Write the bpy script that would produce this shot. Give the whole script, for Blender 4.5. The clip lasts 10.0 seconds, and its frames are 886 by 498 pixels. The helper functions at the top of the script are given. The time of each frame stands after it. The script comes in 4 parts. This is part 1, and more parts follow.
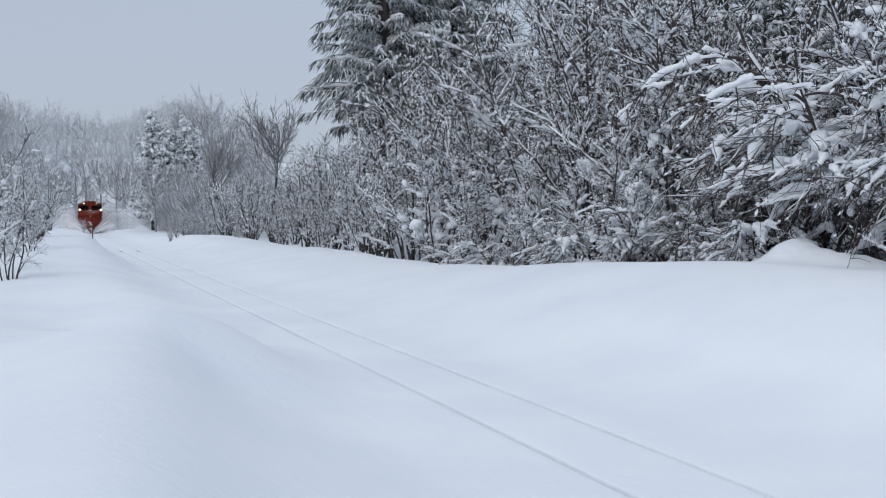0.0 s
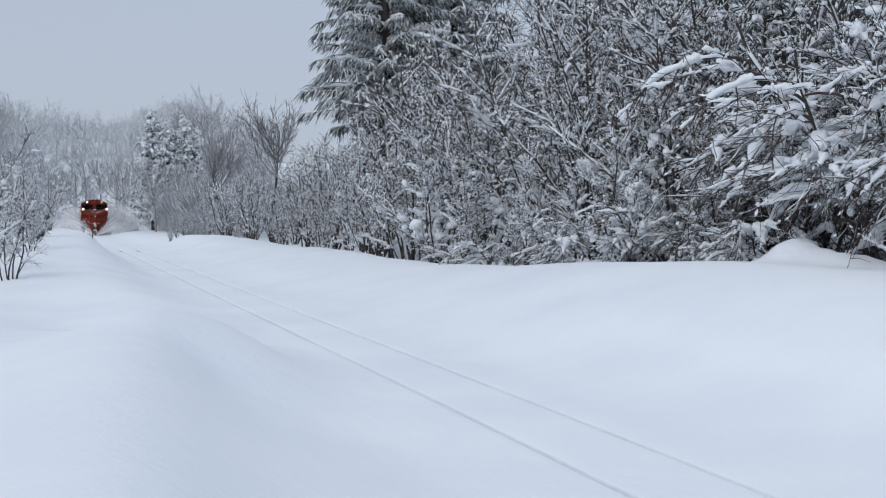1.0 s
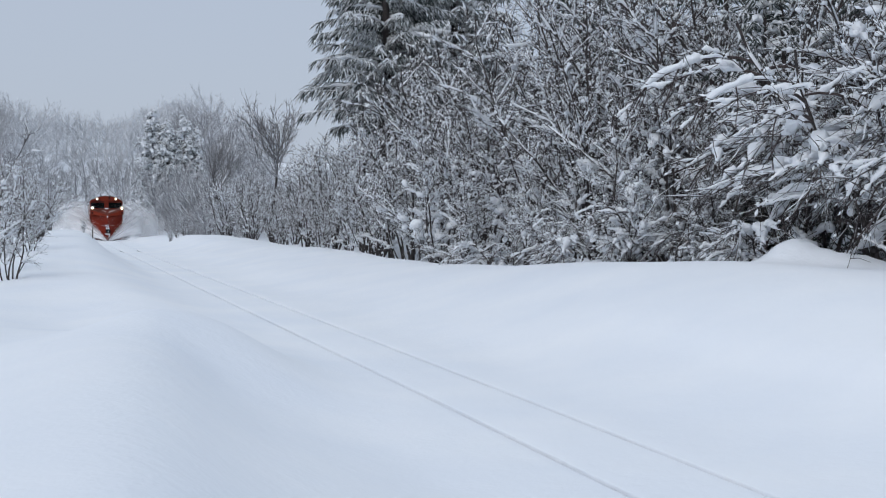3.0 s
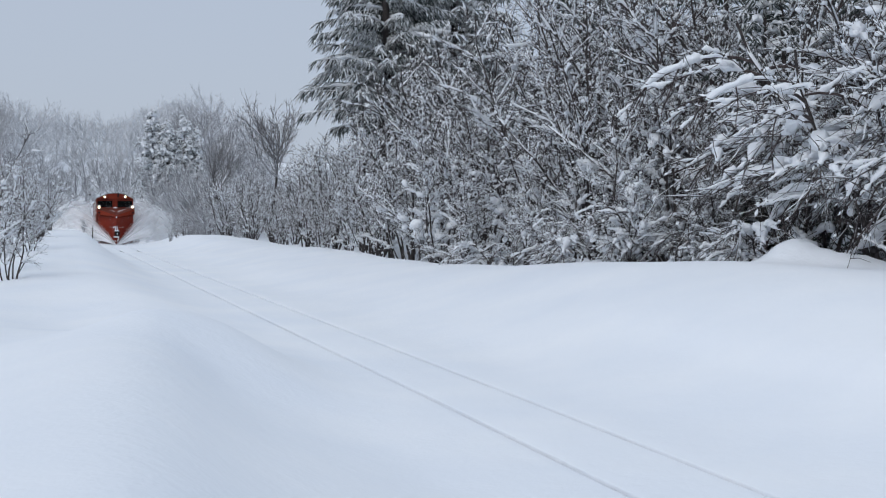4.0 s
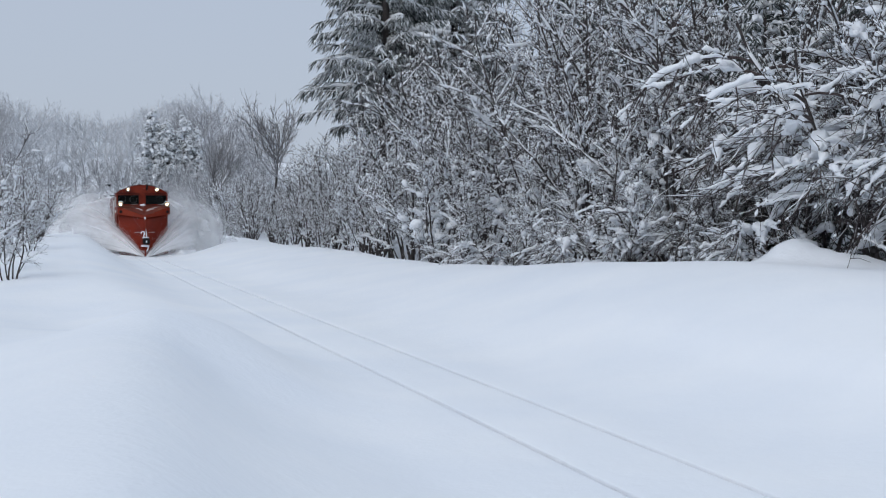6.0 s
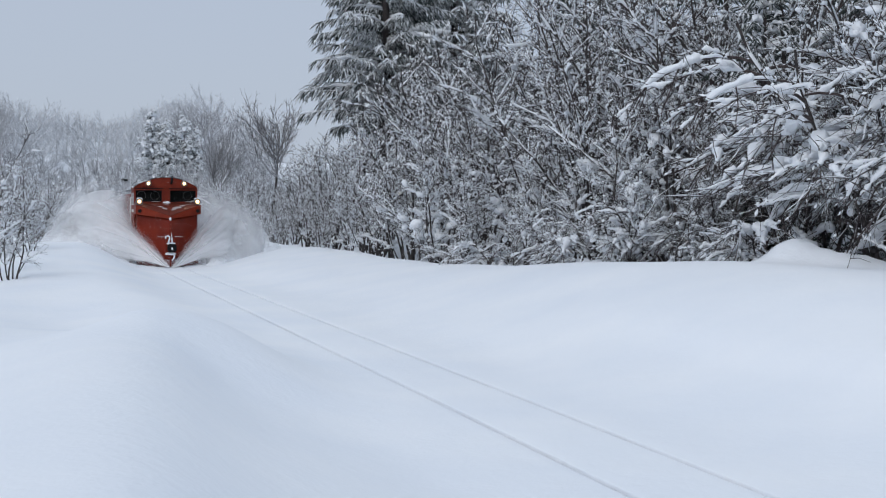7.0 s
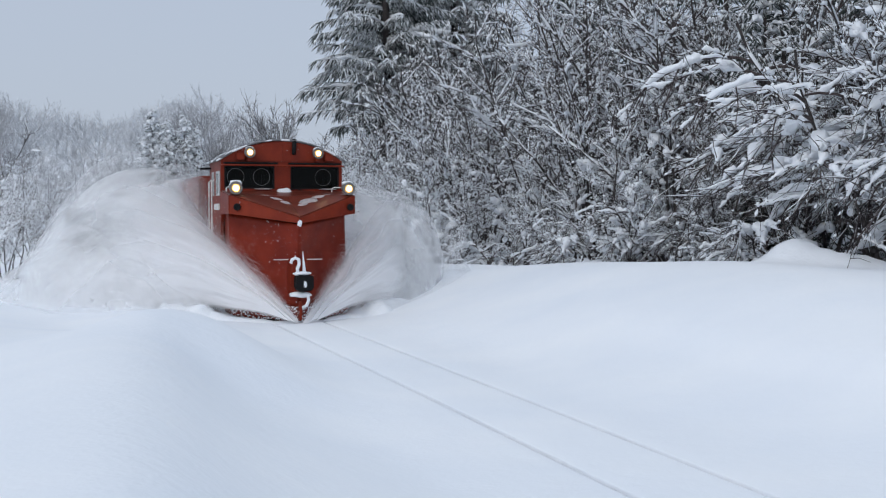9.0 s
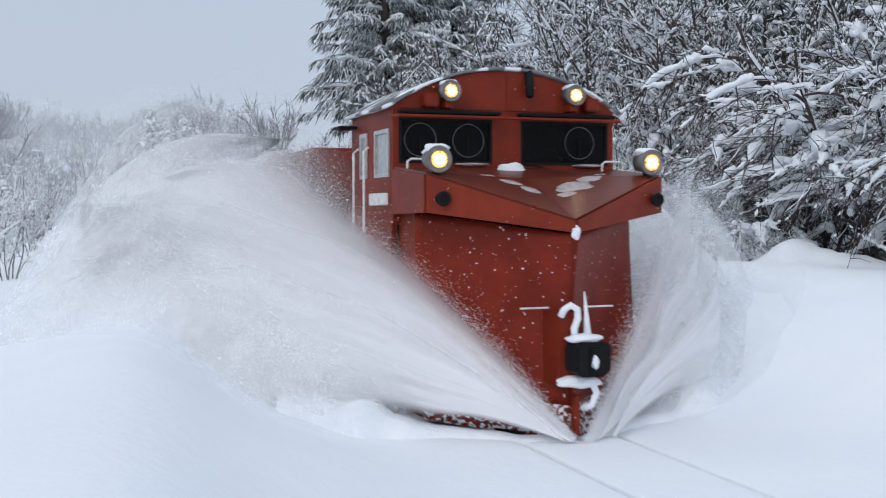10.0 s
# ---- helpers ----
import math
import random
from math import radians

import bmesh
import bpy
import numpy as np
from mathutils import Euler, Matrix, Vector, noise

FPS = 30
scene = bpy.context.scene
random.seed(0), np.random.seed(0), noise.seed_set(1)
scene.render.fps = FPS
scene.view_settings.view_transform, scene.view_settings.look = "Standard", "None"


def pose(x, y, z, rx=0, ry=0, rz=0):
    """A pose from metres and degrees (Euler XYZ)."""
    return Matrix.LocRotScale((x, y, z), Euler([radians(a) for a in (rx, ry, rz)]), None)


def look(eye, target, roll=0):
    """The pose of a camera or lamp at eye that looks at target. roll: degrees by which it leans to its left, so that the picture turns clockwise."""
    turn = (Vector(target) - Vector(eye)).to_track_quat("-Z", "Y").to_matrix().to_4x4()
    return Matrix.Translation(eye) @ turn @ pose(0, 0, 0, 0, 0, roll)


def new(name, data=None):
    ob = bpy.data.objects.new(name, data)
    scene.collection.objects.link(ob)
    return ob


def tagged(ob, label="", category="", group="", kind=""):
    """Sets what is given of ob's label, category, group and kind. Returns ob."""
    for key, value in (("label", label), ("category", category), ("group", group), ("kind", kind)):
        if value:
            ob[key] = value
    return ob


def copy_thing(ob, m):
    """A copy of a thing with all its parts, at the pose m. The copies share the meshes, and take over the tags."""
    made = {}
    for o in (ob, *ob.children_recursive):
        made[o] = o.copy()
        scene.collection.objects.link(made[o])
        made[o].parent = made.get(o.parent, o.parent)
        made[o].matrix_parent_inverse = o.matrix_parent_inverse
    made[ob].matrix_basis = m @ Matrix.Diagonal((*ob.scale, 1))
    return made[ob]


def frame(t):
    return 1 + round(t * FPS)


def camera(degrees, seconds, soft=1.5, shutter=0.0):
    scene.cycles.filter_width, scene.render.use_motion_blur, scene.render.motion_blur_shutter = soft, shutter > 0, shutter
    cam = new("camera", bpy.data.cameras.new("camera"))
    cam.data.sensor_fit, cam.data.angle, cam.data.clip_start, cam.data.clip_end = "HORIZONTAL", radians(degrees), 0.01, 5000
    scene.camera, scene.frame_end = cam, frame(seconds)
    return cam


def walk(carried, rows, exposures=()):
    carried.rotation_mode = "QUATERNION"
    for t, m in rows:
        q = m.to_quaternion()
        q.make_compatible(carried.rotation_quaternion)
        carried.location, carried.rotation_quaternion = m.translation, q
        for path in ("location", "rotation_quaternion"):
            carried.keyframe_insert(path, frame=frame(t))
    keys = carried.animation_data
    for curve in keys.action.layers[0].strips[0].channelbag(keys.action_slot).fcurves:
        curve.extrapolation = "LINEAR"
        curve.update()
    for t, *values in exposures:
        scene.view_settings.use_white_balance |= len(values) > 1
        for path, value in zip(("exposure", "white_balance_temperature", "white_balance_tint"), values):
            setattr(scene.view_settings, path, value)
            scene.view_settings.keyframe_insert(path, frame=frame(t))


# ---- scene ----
YAW, PITCH = radians(19.346), radians(1.919)
EYE = Vector((-4.984, 0.0, 2.295))
AIM = Vector((math.sin(YAW) * math.cos(PITCH), math.cos(YAW) * math.cos(PITCH), -math.sin(PITCH)))
cam = camera(42.81, 10.0, 1.1, 0.12)
walk(cam, [(0, look(EYE, EYE + AIM)), (10, look(EYE, EYE + AIM))], exposures=[(0, 0.0), (8.5, 0.0), (10, 0.15)])

# ---- light: a bright overcast winter sky and a very soft sun behind it ----
SUN_EL, SUN_AZ = radians(38), radians(222)
world = bpy.data.worlds.new("overcast_sky")
scene.world = world
world.use_nodes = True
wn, wl = world.node_tree.nodes, world.node_tree.links
wn.clear()
w_out = wn.new("ShaderNodeOutputWorld")
w_bg = wn.new("ShaderNodeBackground")
w_sky = wn.new("ShaderNodeTexSky")
w_sky.sky_type, w_sky.sun_disc = "NISHITA", False
w_sky.sun_elevation, w_sky.sun_rotation = SUN_EL, SUN_AZ
w_sky.air_density, w_sky.dust_density, w_sky.ozone_density = 1.0, 4.0, 1.0
w_scale = wn.new("ShaderNodeVectorMath")
w_scale.operation = "SCALE"
w_scale.inputs[3].default_value = 0.02
w_tc = wn.new("ShaderNodeTexCoord")
w_sep = wn.new("ShaderNodeSeparateXYZ")
w_ramp = wn.new("ShaderNodeValToRGB")
w_ramp.color_ramp.elements[0].position = 0.0
w_ramp.color_ramp.elements[0].color = (0.61, 0.69, 0.82, 1)
w_ramp.color_ramp.elements[1].position = 0.85
w_ramp.color_ramp.elements[1].color = (0.77, 0.88, 1.03, 1)
w_mid = w_ramp.color_ramp.elements.new(0.2)
w_mid.color = (0.595, 0.68, 0.83, 1)
w_add = wn.new("ShaderNodeVectorMath")
w_add.operation = "ADD"
wl.new(w_tc.outputs["Generated"], w_sep.inputs[0])
wl.new(w_sep.outputs["Z"], w_ramp.inputs[0])
wl.new(w_sky.outputs[0], w_scale.inputs[0])
wl.new(w_ramp.outputs[0], w_add.inputs[0])
wl.new(w_scale.outputs[0], w_add.inputs[1])
wl.new(w_add.outputs[0], w_bg.inputs[0])
w_bg.inputs[1].default_value = 0.71
wl.new(w_bg.outputs[0], w_out.inputs[0])

sun = new("sun", bpy.data.lights.new("sun", "SUN"))
sun.data.energy, sun.data.angle, sun.data.color = 0.64, radians(38), (1.0, 0.98, 0.96)
sun.matrix_world = look((0, 0, 60), Vector((0, 0, 60)) - Vector((math.sin(SUN_AZ) * math.cos(SUN_EL), math.cos(SUN_AZ) * math.cos(SUN_EL), math.sin(SUN_EL))))


# ---- materials ----
def material(name, rough=0.6, metal=0.0):
    m = bpy.data.materials.new(name)
    m.use_nodes = True
    n, l = m.node_tree.nodes, m.node_tree.links
    b = n["Principled BSDF"]
    b.inputs["Roughness"].default_value, b.inputs["Metallic"].default_value = rough, metal
    return m, n, l, b


def noise_node(n, l, scale, detail=4.0, rough=0.55, space="Object"):
    tc = n.new("ShaderNodeTexCoord")
    t = n.new("ShaderNodeTexNoise")
    t.inputs["Scale"].default_value, t.inputs["Detail"].default_value, t.inputs["Roughness"].default_value = scale, detail, rough
    l.new(tc.outputs[space], t.inputs["Vector"])
    return t


def ramp(n, l, fac, stops):
    r = n.new("ShaderNodeValToRGB")
    e = r.color_ramp.elements
    while len(e) < len(stops):
        e.new(0.5)
    for q, (p, c) in zip(e, stops):
        q.position, q.color = p, (*c, 1)
    l.new(fac, r.inputs[0])
    return r


def bump(n, l, b, height, strength, distance):
    k = n.new("ShaderNodeBump")
    k.inputs["Strength"].default_value, k.inputs["Distance"].default_value = strength, distance
    l.new(height, k.inputs["Height"])
    l.new(k.outputs[0], b.inputs["Normal"])
    return k


def snow_by_slope(n, l, b, base, low, high, snow=(0.86, 0.885, 0.92)):
    """Snow lies on what faces up; a noise breaks its edge."""
    g = n.new("ShaderNodeNewGeometry")
    s = n.new("ShaderNodeSeparateXYZ")
    l.new(g.outputs["Normal"], s.inputs[0])
    t = noise_node(n, l, 9.0, 3.0)
    a = n.new("ShaderNodeMath")
    a.operation = "MULTIPLY_ADD"
    l.new(t.outputs[0], a.inputs[0])
    a.inputs[1].default_value = 0.9
    l.new(s.outputs["Z"], a.inputs[2])
    mr = n.new("ShaderNodeMapRange")
    mr.inputs[1].default_value, mr.inputs[2].default_value = low, high
    l.new(a.outputs[0], mr.inputs[0])
    mx = n.new("ShaderNodeMix")
    mx.data_type = "RGBA"
    l.new(mr.outputs[0], mx.inputs[0])
    l.new(base, mx.inputs[6])
    mx.inputs[7].default_value = (*snow, 1)
    l.new(mx.outputs[2], b.inputs["Base Color"])


def make_snow(name, big, fine, strength):
    m, n, l, b = material(name, 0.75)
    t1, t2 = noise_node(n, l, big, 3.0), noise_node(n, l, fine, 5.0)
    c = ramp(n, l, t1.outputs[0], [(0.3, (0.83, 0.865, 0.915)), (0.7, (0.90, 0.92, 0.945))])
    l.new(c.outputs[0], b.inputs["Base Color"])
    b.inputs["Specular IOR Level"].default_value = 0.25
    t3 = noise_node(n, l, big * 6.0, 4.0, 0.6)
    sm = n.new("ShaderNodeMath")
    sm.operation = "MULTIPLY_ADD"
    l.new(t3.outputs[0], sm.inputs[0])
    sm.inputs[1].default_value = 3.0
    l.new(t2.outputs[0], sm.inputs[2])
    bump(n, l, b, sm.outputs[0], strength, 0.02)
    return m


SNOW = make_snow("packed_powder_snow", 0.35, 14.0, 0.35)
TREE_SNOW = make_snow("clinging_snow", 3.0, 22.0, 0.5)


def make_bark(name, dark, light, low, high):
    m, n, l, b = material(name, 0.85)
    t = noise_node(n, l, 14.0, 5.0)
    c = ramp(n, l, t.outputs[0], [(0.35, dark), (0.7, light)])
    snow_by_slope(n, l, b, c.outputs[0], low, high)
    bump(n, l, b, t.outputs[0], 0.4, 0.01)
    return m


BARK = make_bark("dark_wet_bark", (0.025, 0.021, 0.021), (0.085, 0.073, 0.070), 1.15, 1.45)
TWIG = make_bark("thin_brown_twig_bark", (0.034, 0.026, 0.026), (0.10, 0.080, 0.076), 1.1, 1.45)
# distance haze is mixed into this colour: paler than rimed bark alone
HAZED_RIME = make_bark("haze_paled_rimed_bark", (0.19, 0.19, 0.205), (0.36, 0.365, 0.39), 0.5, 0.9)
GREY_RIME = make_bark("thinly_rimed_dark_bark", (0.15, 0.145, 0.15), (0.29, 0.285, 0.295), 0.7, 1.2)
# the farthest trees carry the valley's mist in their colour, close to the sky's
HAZED_HOAR = make_bark("haze_whitened_hoarfrost", (0.34, 0.35, 0.375), (0.52, 0.535, 0.56), 0.4, 0.9)
NEEDLE = make_bark("dark_green_needles", (0.035, 0.048, 0.044), (0.10, 0.12, 0.112), 0.5, 1.2)

# ---- ground ----
def smooth(a, b, v):
    k = np.clip((np.asarray(v, float) - a) / (b - a), 0, 1)
    return k * k * (3 - 2 * k)


def glide(v, xs, zs):
    """Soft interpolation between heights along the line."""
    v = np.asarray(v, float)
    return sum(np.interp(v + o, xs, zs) for o in (-2.0, -1.2, -0.6, 0.0, 0.6, 1.2, 2.0)) / 7


def wave(x, y, k, sx, sy, p):
    return k * np.sin(x * sx + p) * np.cos(y * sy + 1.7 * p)


def grade(y):
    """The line falls gently away beyond the near stretch."""
    return -0.003 * min(130.0, max(0.0, y - 12.0))


def height(x, y):
    x, y = np.asarray(x, float), np.asarray(y, float)
    right = glide(y, [-40, 8, 13.9, 16.9, 20.8, 24.8, 30, 38.7, 51, 67, 82, 90, 100, 140], [1.0, 1.2, 1.3, 1.46, 1.3, 1.0, 0.68, 0.60, 0.58, 0.5, 0.62, 0.35, 0.1, 0.1])
    left = glide(y, [-40, 0, 8, 15, 19, 24, 31, 45, 60, 80, 100, 140], [0.8, 0.8, 0.78, 0.66, 0.5, 0.38, 0.42, 0.85, 1.0, 1.0, 0.7, 0.3])
    far = smooth(45, 75, y)
    z = right * smooth(0, 1, (x - (1.1 + 1.5 * far)) / (5.7 - 3.4 * far)) - 0.6 * smooth(7, 9, x) * smooth(14, 22, y)
    # the near bank rises late and steeply, a wind-blown shoulder reaches towards the line, and a dip lies behind it
    near = smooth(16, 12, y)
    z = z + left * smooth(0, 1, (-x - (0.8 + 0.5 * far + 0.9 * near)) / (3.1 - 1.6 * far + 0.1 * near))
    crest = -4.95 + 0.02 * np.clip(y, 0, 12) ** 1.55
    z = z + 0.34 * np.exp(-(np.where(x > crest, x - crest, (x - crest) * 0.45) / 0.62) ** 2) * smooth(17, 12, y)
    z = z + 0.46 * np.exp(-((x + 3.1) / 1.2) ** 2 - (np.where(y > 14.6, (y - 14.6) / 3.6, (y - 14.6) / 1.9)) ** 2) - 0.36 * np.exp(-((x + 4.6) / 1.7) ** 2 - ((y - 24) / 4.5) ** 2)
    z = z - 0.3 * smooth(-5.0, -7.5, x) * smooth(24, 40, y)
    # a soft terrace on the other bank
    z = z + 0.13 * smooth(3.2, 3.75, x + 0.12 * np.sin(0.6 * y)) * smooth(6, 9, y) * smooth(18, 14, y) * smooth(6.5, 4.0, x)
    z = z + wave(x, y, 0.05, 0.55, 0.31, 0.4) * smooth(1.2, 3.0, abs(x)) + wave(x, y, 0.02, 1.7, 0.9, 2.1) * smooth(1.0, 2.0, abs(x))
    z = z + 0.55 * np.exp(-np.abs((x - 8.05) / 0.42) ** 2.6 - ((y - 17.6) / 0.6) ** 2) + 0.34 * np.exp(-np.abs((x - 8.75) / 0.62) ** 4 - ((y - 16.9) / 0.7) ** 2)
    z = z + 0.2 * np.clip(x - 13, 0, 25) * smooth(13, 20, x) * smooth(110, 60, y)
    z = z + 11 * smooth(106, 175, y) * np.maximum(smooth(7, 15, x), smooth(-6, -13, x)) * smooth(230, 150, y) * smooth(26, 18, x)
    z = z + 12 * smooth(150, 215, y) + 3 * smooth(-9, -60, x) * smooth(30, 120, y)
    z = z + 5.0 * np.exp(-((x - 21) / 7.0) ** 2 - ((y - 238) / 16.0) ** 2)
    z = z - 0.003 * np.clip(y - 12, 0, 130) * smooth(3.2, 1.4, abs(x))
    for r in (-0.5335, 0.5335):
        z = z - 0.12 * np.exp(-((x - r) / 0.028) ** 4) - 0.014 * np.exp(-((x - r) / 0.10) ** 2)
        z = z - 0.10 * np.exp(-((x - r) / 0.13) ** 2 - ((y - 73) / 1.8) ** 2)
    return z


def grid_mesh(name, xs, ys, f, mat):
    X, Y = np.meshgrid(xs, ys)
    Z = f(X, Y)
    v = np.stack([X, Y, Z], -1).reshape(-1, 3)
    nx, ny = len(xs), len(ys)
    i = (np.arange(ny - 1)[:, None] * nx + np.arange(nx - 1)[None]).reshape(-1)
    q = np.stack([i, i + 1, i + nx + 1, i + nx], -1)
    return quad_mesh(name, v, q, mat)


def quad_mesh(name, v, q, mat, shade=True):
    me = bpy.data.meshes.new(name)
    me.vertices.add(len(v))
    me.vertices.foreach_set("co", np.asarray(v, np.float32).ravel())
    k = q.shape[1]
    me.loops.add(q.size)
    me.loops.foreach_set("vertex_index", np.asarray(q, np.int32).ravel())
    me.polygons.add(len(q))
    me.polygons.foreach_set("loop_start", np.arange(0, q.size, k, dtype=np.int32))
    me.polygons.foreach_set("use_smooth", np.full(len(q), shade))
    me.materials.append(mat)
    me.update(calc_edges=True)
    me.validate()
    return me


def steps(*spans):
    out = [np.arange(a, b, s) for a, b, s in spans]
    return np.concatenate(out + [[spans[-1][1]]])


GROOVE = [s * 0.5335 + o for s in (-1, 1) for o in (-0.19, -0.13, -0.09, -0.065, -0.048, -0.041, -0.035, -0.028, -0.016, 0.0, 0.016, 0.028, 0.035, 0.041, 0.048, 0.065, 0.09, 0.13, 0.19)]
GX = np.unique(np.round(np.concatenate([steps((-900, -100, 80), (-100, -20, 8), (-20, -8, 1), (-8, 10, 0.2), (10, 30, 1), (30, 110, 8), (110, 900, 79)), GROOVE]), 4))
GY = steps((-300, -20, 40), (-20, 4, 2), (4, 40, 0.25), (40, 110, 1), (110, 320, 5), (320, 1500, 118))
ground = tagged(new("ground", grid_mesh("ground", GX, GY, height, SNOW)), "smooth deep fresh snow with two faint rail grooves", "snow", kind="structure")

steel, n_, l_, b_ = material("cold_rail_steel", 0.5, 0.3)
t_ = noise_node(n_, l_, 3.0, 4.0)
c_ = ramp(n_, l_, t_.outputs[0], [(0.35, (0.10, 0.095, 0.095)), (0.65, (0.38, 0.39, 0.41))])
l_.new(c_.outputs[0], b_.inputs["Base Color"])
for i, x in enumerate((-0.5335, 0.5335)):
    # head, web and foot of a rail that runs just under the snow
    prof = [(-0.022, -0.052), (0.022, -0.052), (0.026, -0.06), (0.026, -0.08), (0.008, -0.092), (0.008, -0.17), (0.05, -0.185), (0.05, -0.195), (-0.05, -0.195), (-0.05, -0.185), (-0.008, -0.17), (-0.008, -0.092), (-0.026, -0.08), (-0.026, -0.06)]
    k = len(prof)
    v = [(x + px, y, pz + grade(y)) for y in (-15.0, 12.0, 142.0, 150.0) for px, pz in prof]
    q = np.array([(m * k + j, m * k + (j + 1) % k, m * k + k + (j + 1) % k, m * k + k + j) for m in range(3) for j in range(k)])
    tagged(new("rail_%d" % (i + 1), quad_mesh("rail", np.array(v), q, steel, False)), "steel rail sunk in a groove of the snow", "rail", kind="structure")

# ---- trees: tubes for wood, fatter caps of snow lying on top of them ----
class Buf:
    def __init__(self):
        self.v, self.q, self.n = [], [], 0

    def tube(self, P, r, k, squash=1.0, rng=None):
        P, r = np.asarray(P, float), np.asarray(r, float)
        d = np.gradient(P, axis=0)
        d /= np.linalg.norm(d, axis=1)[:, None] + 1e-9
        ref = np.where(np.abs(d[:, 2:3]) > 0.92, [[1.0, 0, 0]], [[0, 0, 1.0]])
        a = np.cross(d, ref)
        a /= np.linalg.norm(a, axis=1)[:, None] + 1e-9
        b = np.cross(a, d)
        w = np.arange(k) * 2 * np.pi / k + np.pi / 4
        ring = P[:, None] + r[:, None, None] * (np.cos(w)[None, :, None] * a[:, None] + squash * np.sin(w)[None, :, None] * b[:, None])
        m = len(P)
        if rng is not None:
            ring = P[:, None] + (ring - P[:, None]) * rng.uniform(0.72, 1.3, (m, k))[:, :, None]
        i = (np.arange(m - 1)[:, None] * k + np.arange(k)[None]).reshape(-1)
        j = (np.arange(m - 1)[:, None] * k + (np.arange(k) + 1)[None] % k).reshape(-1)
        self.v.append(ring.reshape(-1, 3))
        self.q.append(np.stack([i, j, j + k, i + k], -1) + self.n)
        self.n += m * k

    def lump(self, c, r, rng):
        """A soft, rounded, uneven lump of snow."""
        ax = np.array([rng.normal(0, 1), rng.normal(0, 1), rng.normal(0, 0.5)])
        ax /= np.linalg.norm(ax)
        s = np.array([-1.0, -0.72, 0.0, 0.72, 1.0]) * r * rng.uniform(0.85, 1.35)
        P = np.asarray(c)[None] + s[:, None] * ax[None] + rng.normal(0, 0.06 * r, (5, 3))
        self.tube(P, r * np.array([0.03, 0.74, 1.0, 0.74, 0.03]) * rng.uniform(0.9, 1.1, 5), 4, rng.uniform(0.7, 1.0))

    def mesh(self, name, mat):
        return quad_mesh(name, np.concatenate(self.v), np.concatenate(self.q), mat)


def grow(start, way, length, n, rng, bend, lift):
    """A wandering line; lift bends it up (or down, if negative) along its way."""
    P, d = [np.asarray(start, float)], np.asarray(way, float) / np.linalg.norm(way)
    for i in range(n):
        d = d + rng.normal(0, bend, 3) + np.array([0, 0, lift])
        d /= np.linalg.norm(d)
        P.append(P[-1] + d * length / n)
    return np.array(P)


def along(P, t):
    f = t * (len(P) - 1)
    i = min(int(f), len(P) - 2)
    return P[i] + (f - i) * (P[i + 1] - P[i]), (P[i + 1] - P[i]) / (np.linalg.norm(P[i + 1] - P[i]) + 1e-9)


def cap(snow, P, r, load, rng, k=4):
    """Snow lying along a branch: a broken, lumpy ridge."""
    n = max(4, int(len(P) * 1.8))
    t = np.linspace(0, len(P) - 1, n) + rng.uniform(-0.2, 0.2, n)
    t = np.clip(t, 0, len(P) - 1)
    i = np.minimum(t.astype(int), len(P) - 2)
    Q = P[i] + (t - i)[:, None] * (P[i + 1] - P[i])
    d = np.gradient(Q, axis=0)
    d /= np.linalg.norm(d, axis=1)[:, None] + 1e-9
    flat = np.sqrt(np.clip(1 - d[:, 2] ** 2, 0, 1))
    w = load * (0.3 + 0.7 * flat) * rng.choice([0.25, 0.7, 1.0, 1.5], n, p=[0.3, 0.25, 0.25, 0.2]) * rng.uniform(0.8, 1.2, n)
    w[0] *= 0.4
    w[-1] *= 0.3
    rr = np.interp(t, np.arange(len(P)), r)
    Q = Q + np.stack([rng.normal(0, 0.2, n) * w, rng.normal(0, 0.2, n) * w, rr * 0.6 + w * 0.45], -1)
    snow.tube(Q, w, k, 0.85)


def bead(snow, p, d, r, rng):
    """A small clump caught on a twig."""
    a = d * r * rng.uniform(1.0, 2.6) + rng.normal(0, 0.3 * r, 3)
    c = p + np.array([0, 0, 0.5 * r])
    snow.tube(np.array([c - a, c, c + a]), r * np.array([0.05, 1.0, 0.05]), 4, 0.85)


def pad(snow, P, r, load, rng):
    """A thick, uneven pad of snow that has settled along a bough, slumped into heaps."""
    way = P[-1] - P[0]
    if abs(way[2]) > 0.72 * np.linalg.norm(way):
        return
    n = 8
    t0, t1 = rng.uniform(0.0, 0.3), rng.uniform(0.55, 0.95)
    Q = np.array([along(P, v)[0] for v in np.linspace(t0, t1, n)])
    w = load * np.sin(np.linspace(0.1, np.pi - 0.1, n)) ** 0.5 * rng.choice([0.35, 0.7, 1.0, 1.25], n) * rng.uniform(0.85, 1.15, n)
    Q = Q + rng.normal(0, 0.22, (n, 3)) * w[:, None] + np.stack([0 * w, 0 * w, 0.4 * w], -1)
    snow.tube(Q, w, 5, 0.8, rng)
    for k in range(2):
        q, _ = along(Q, rng.random())
        snow.lump(q + rng.normal(0, 0.3 * load, 3), load * rng.uniform(0.5, 0.9), rng)


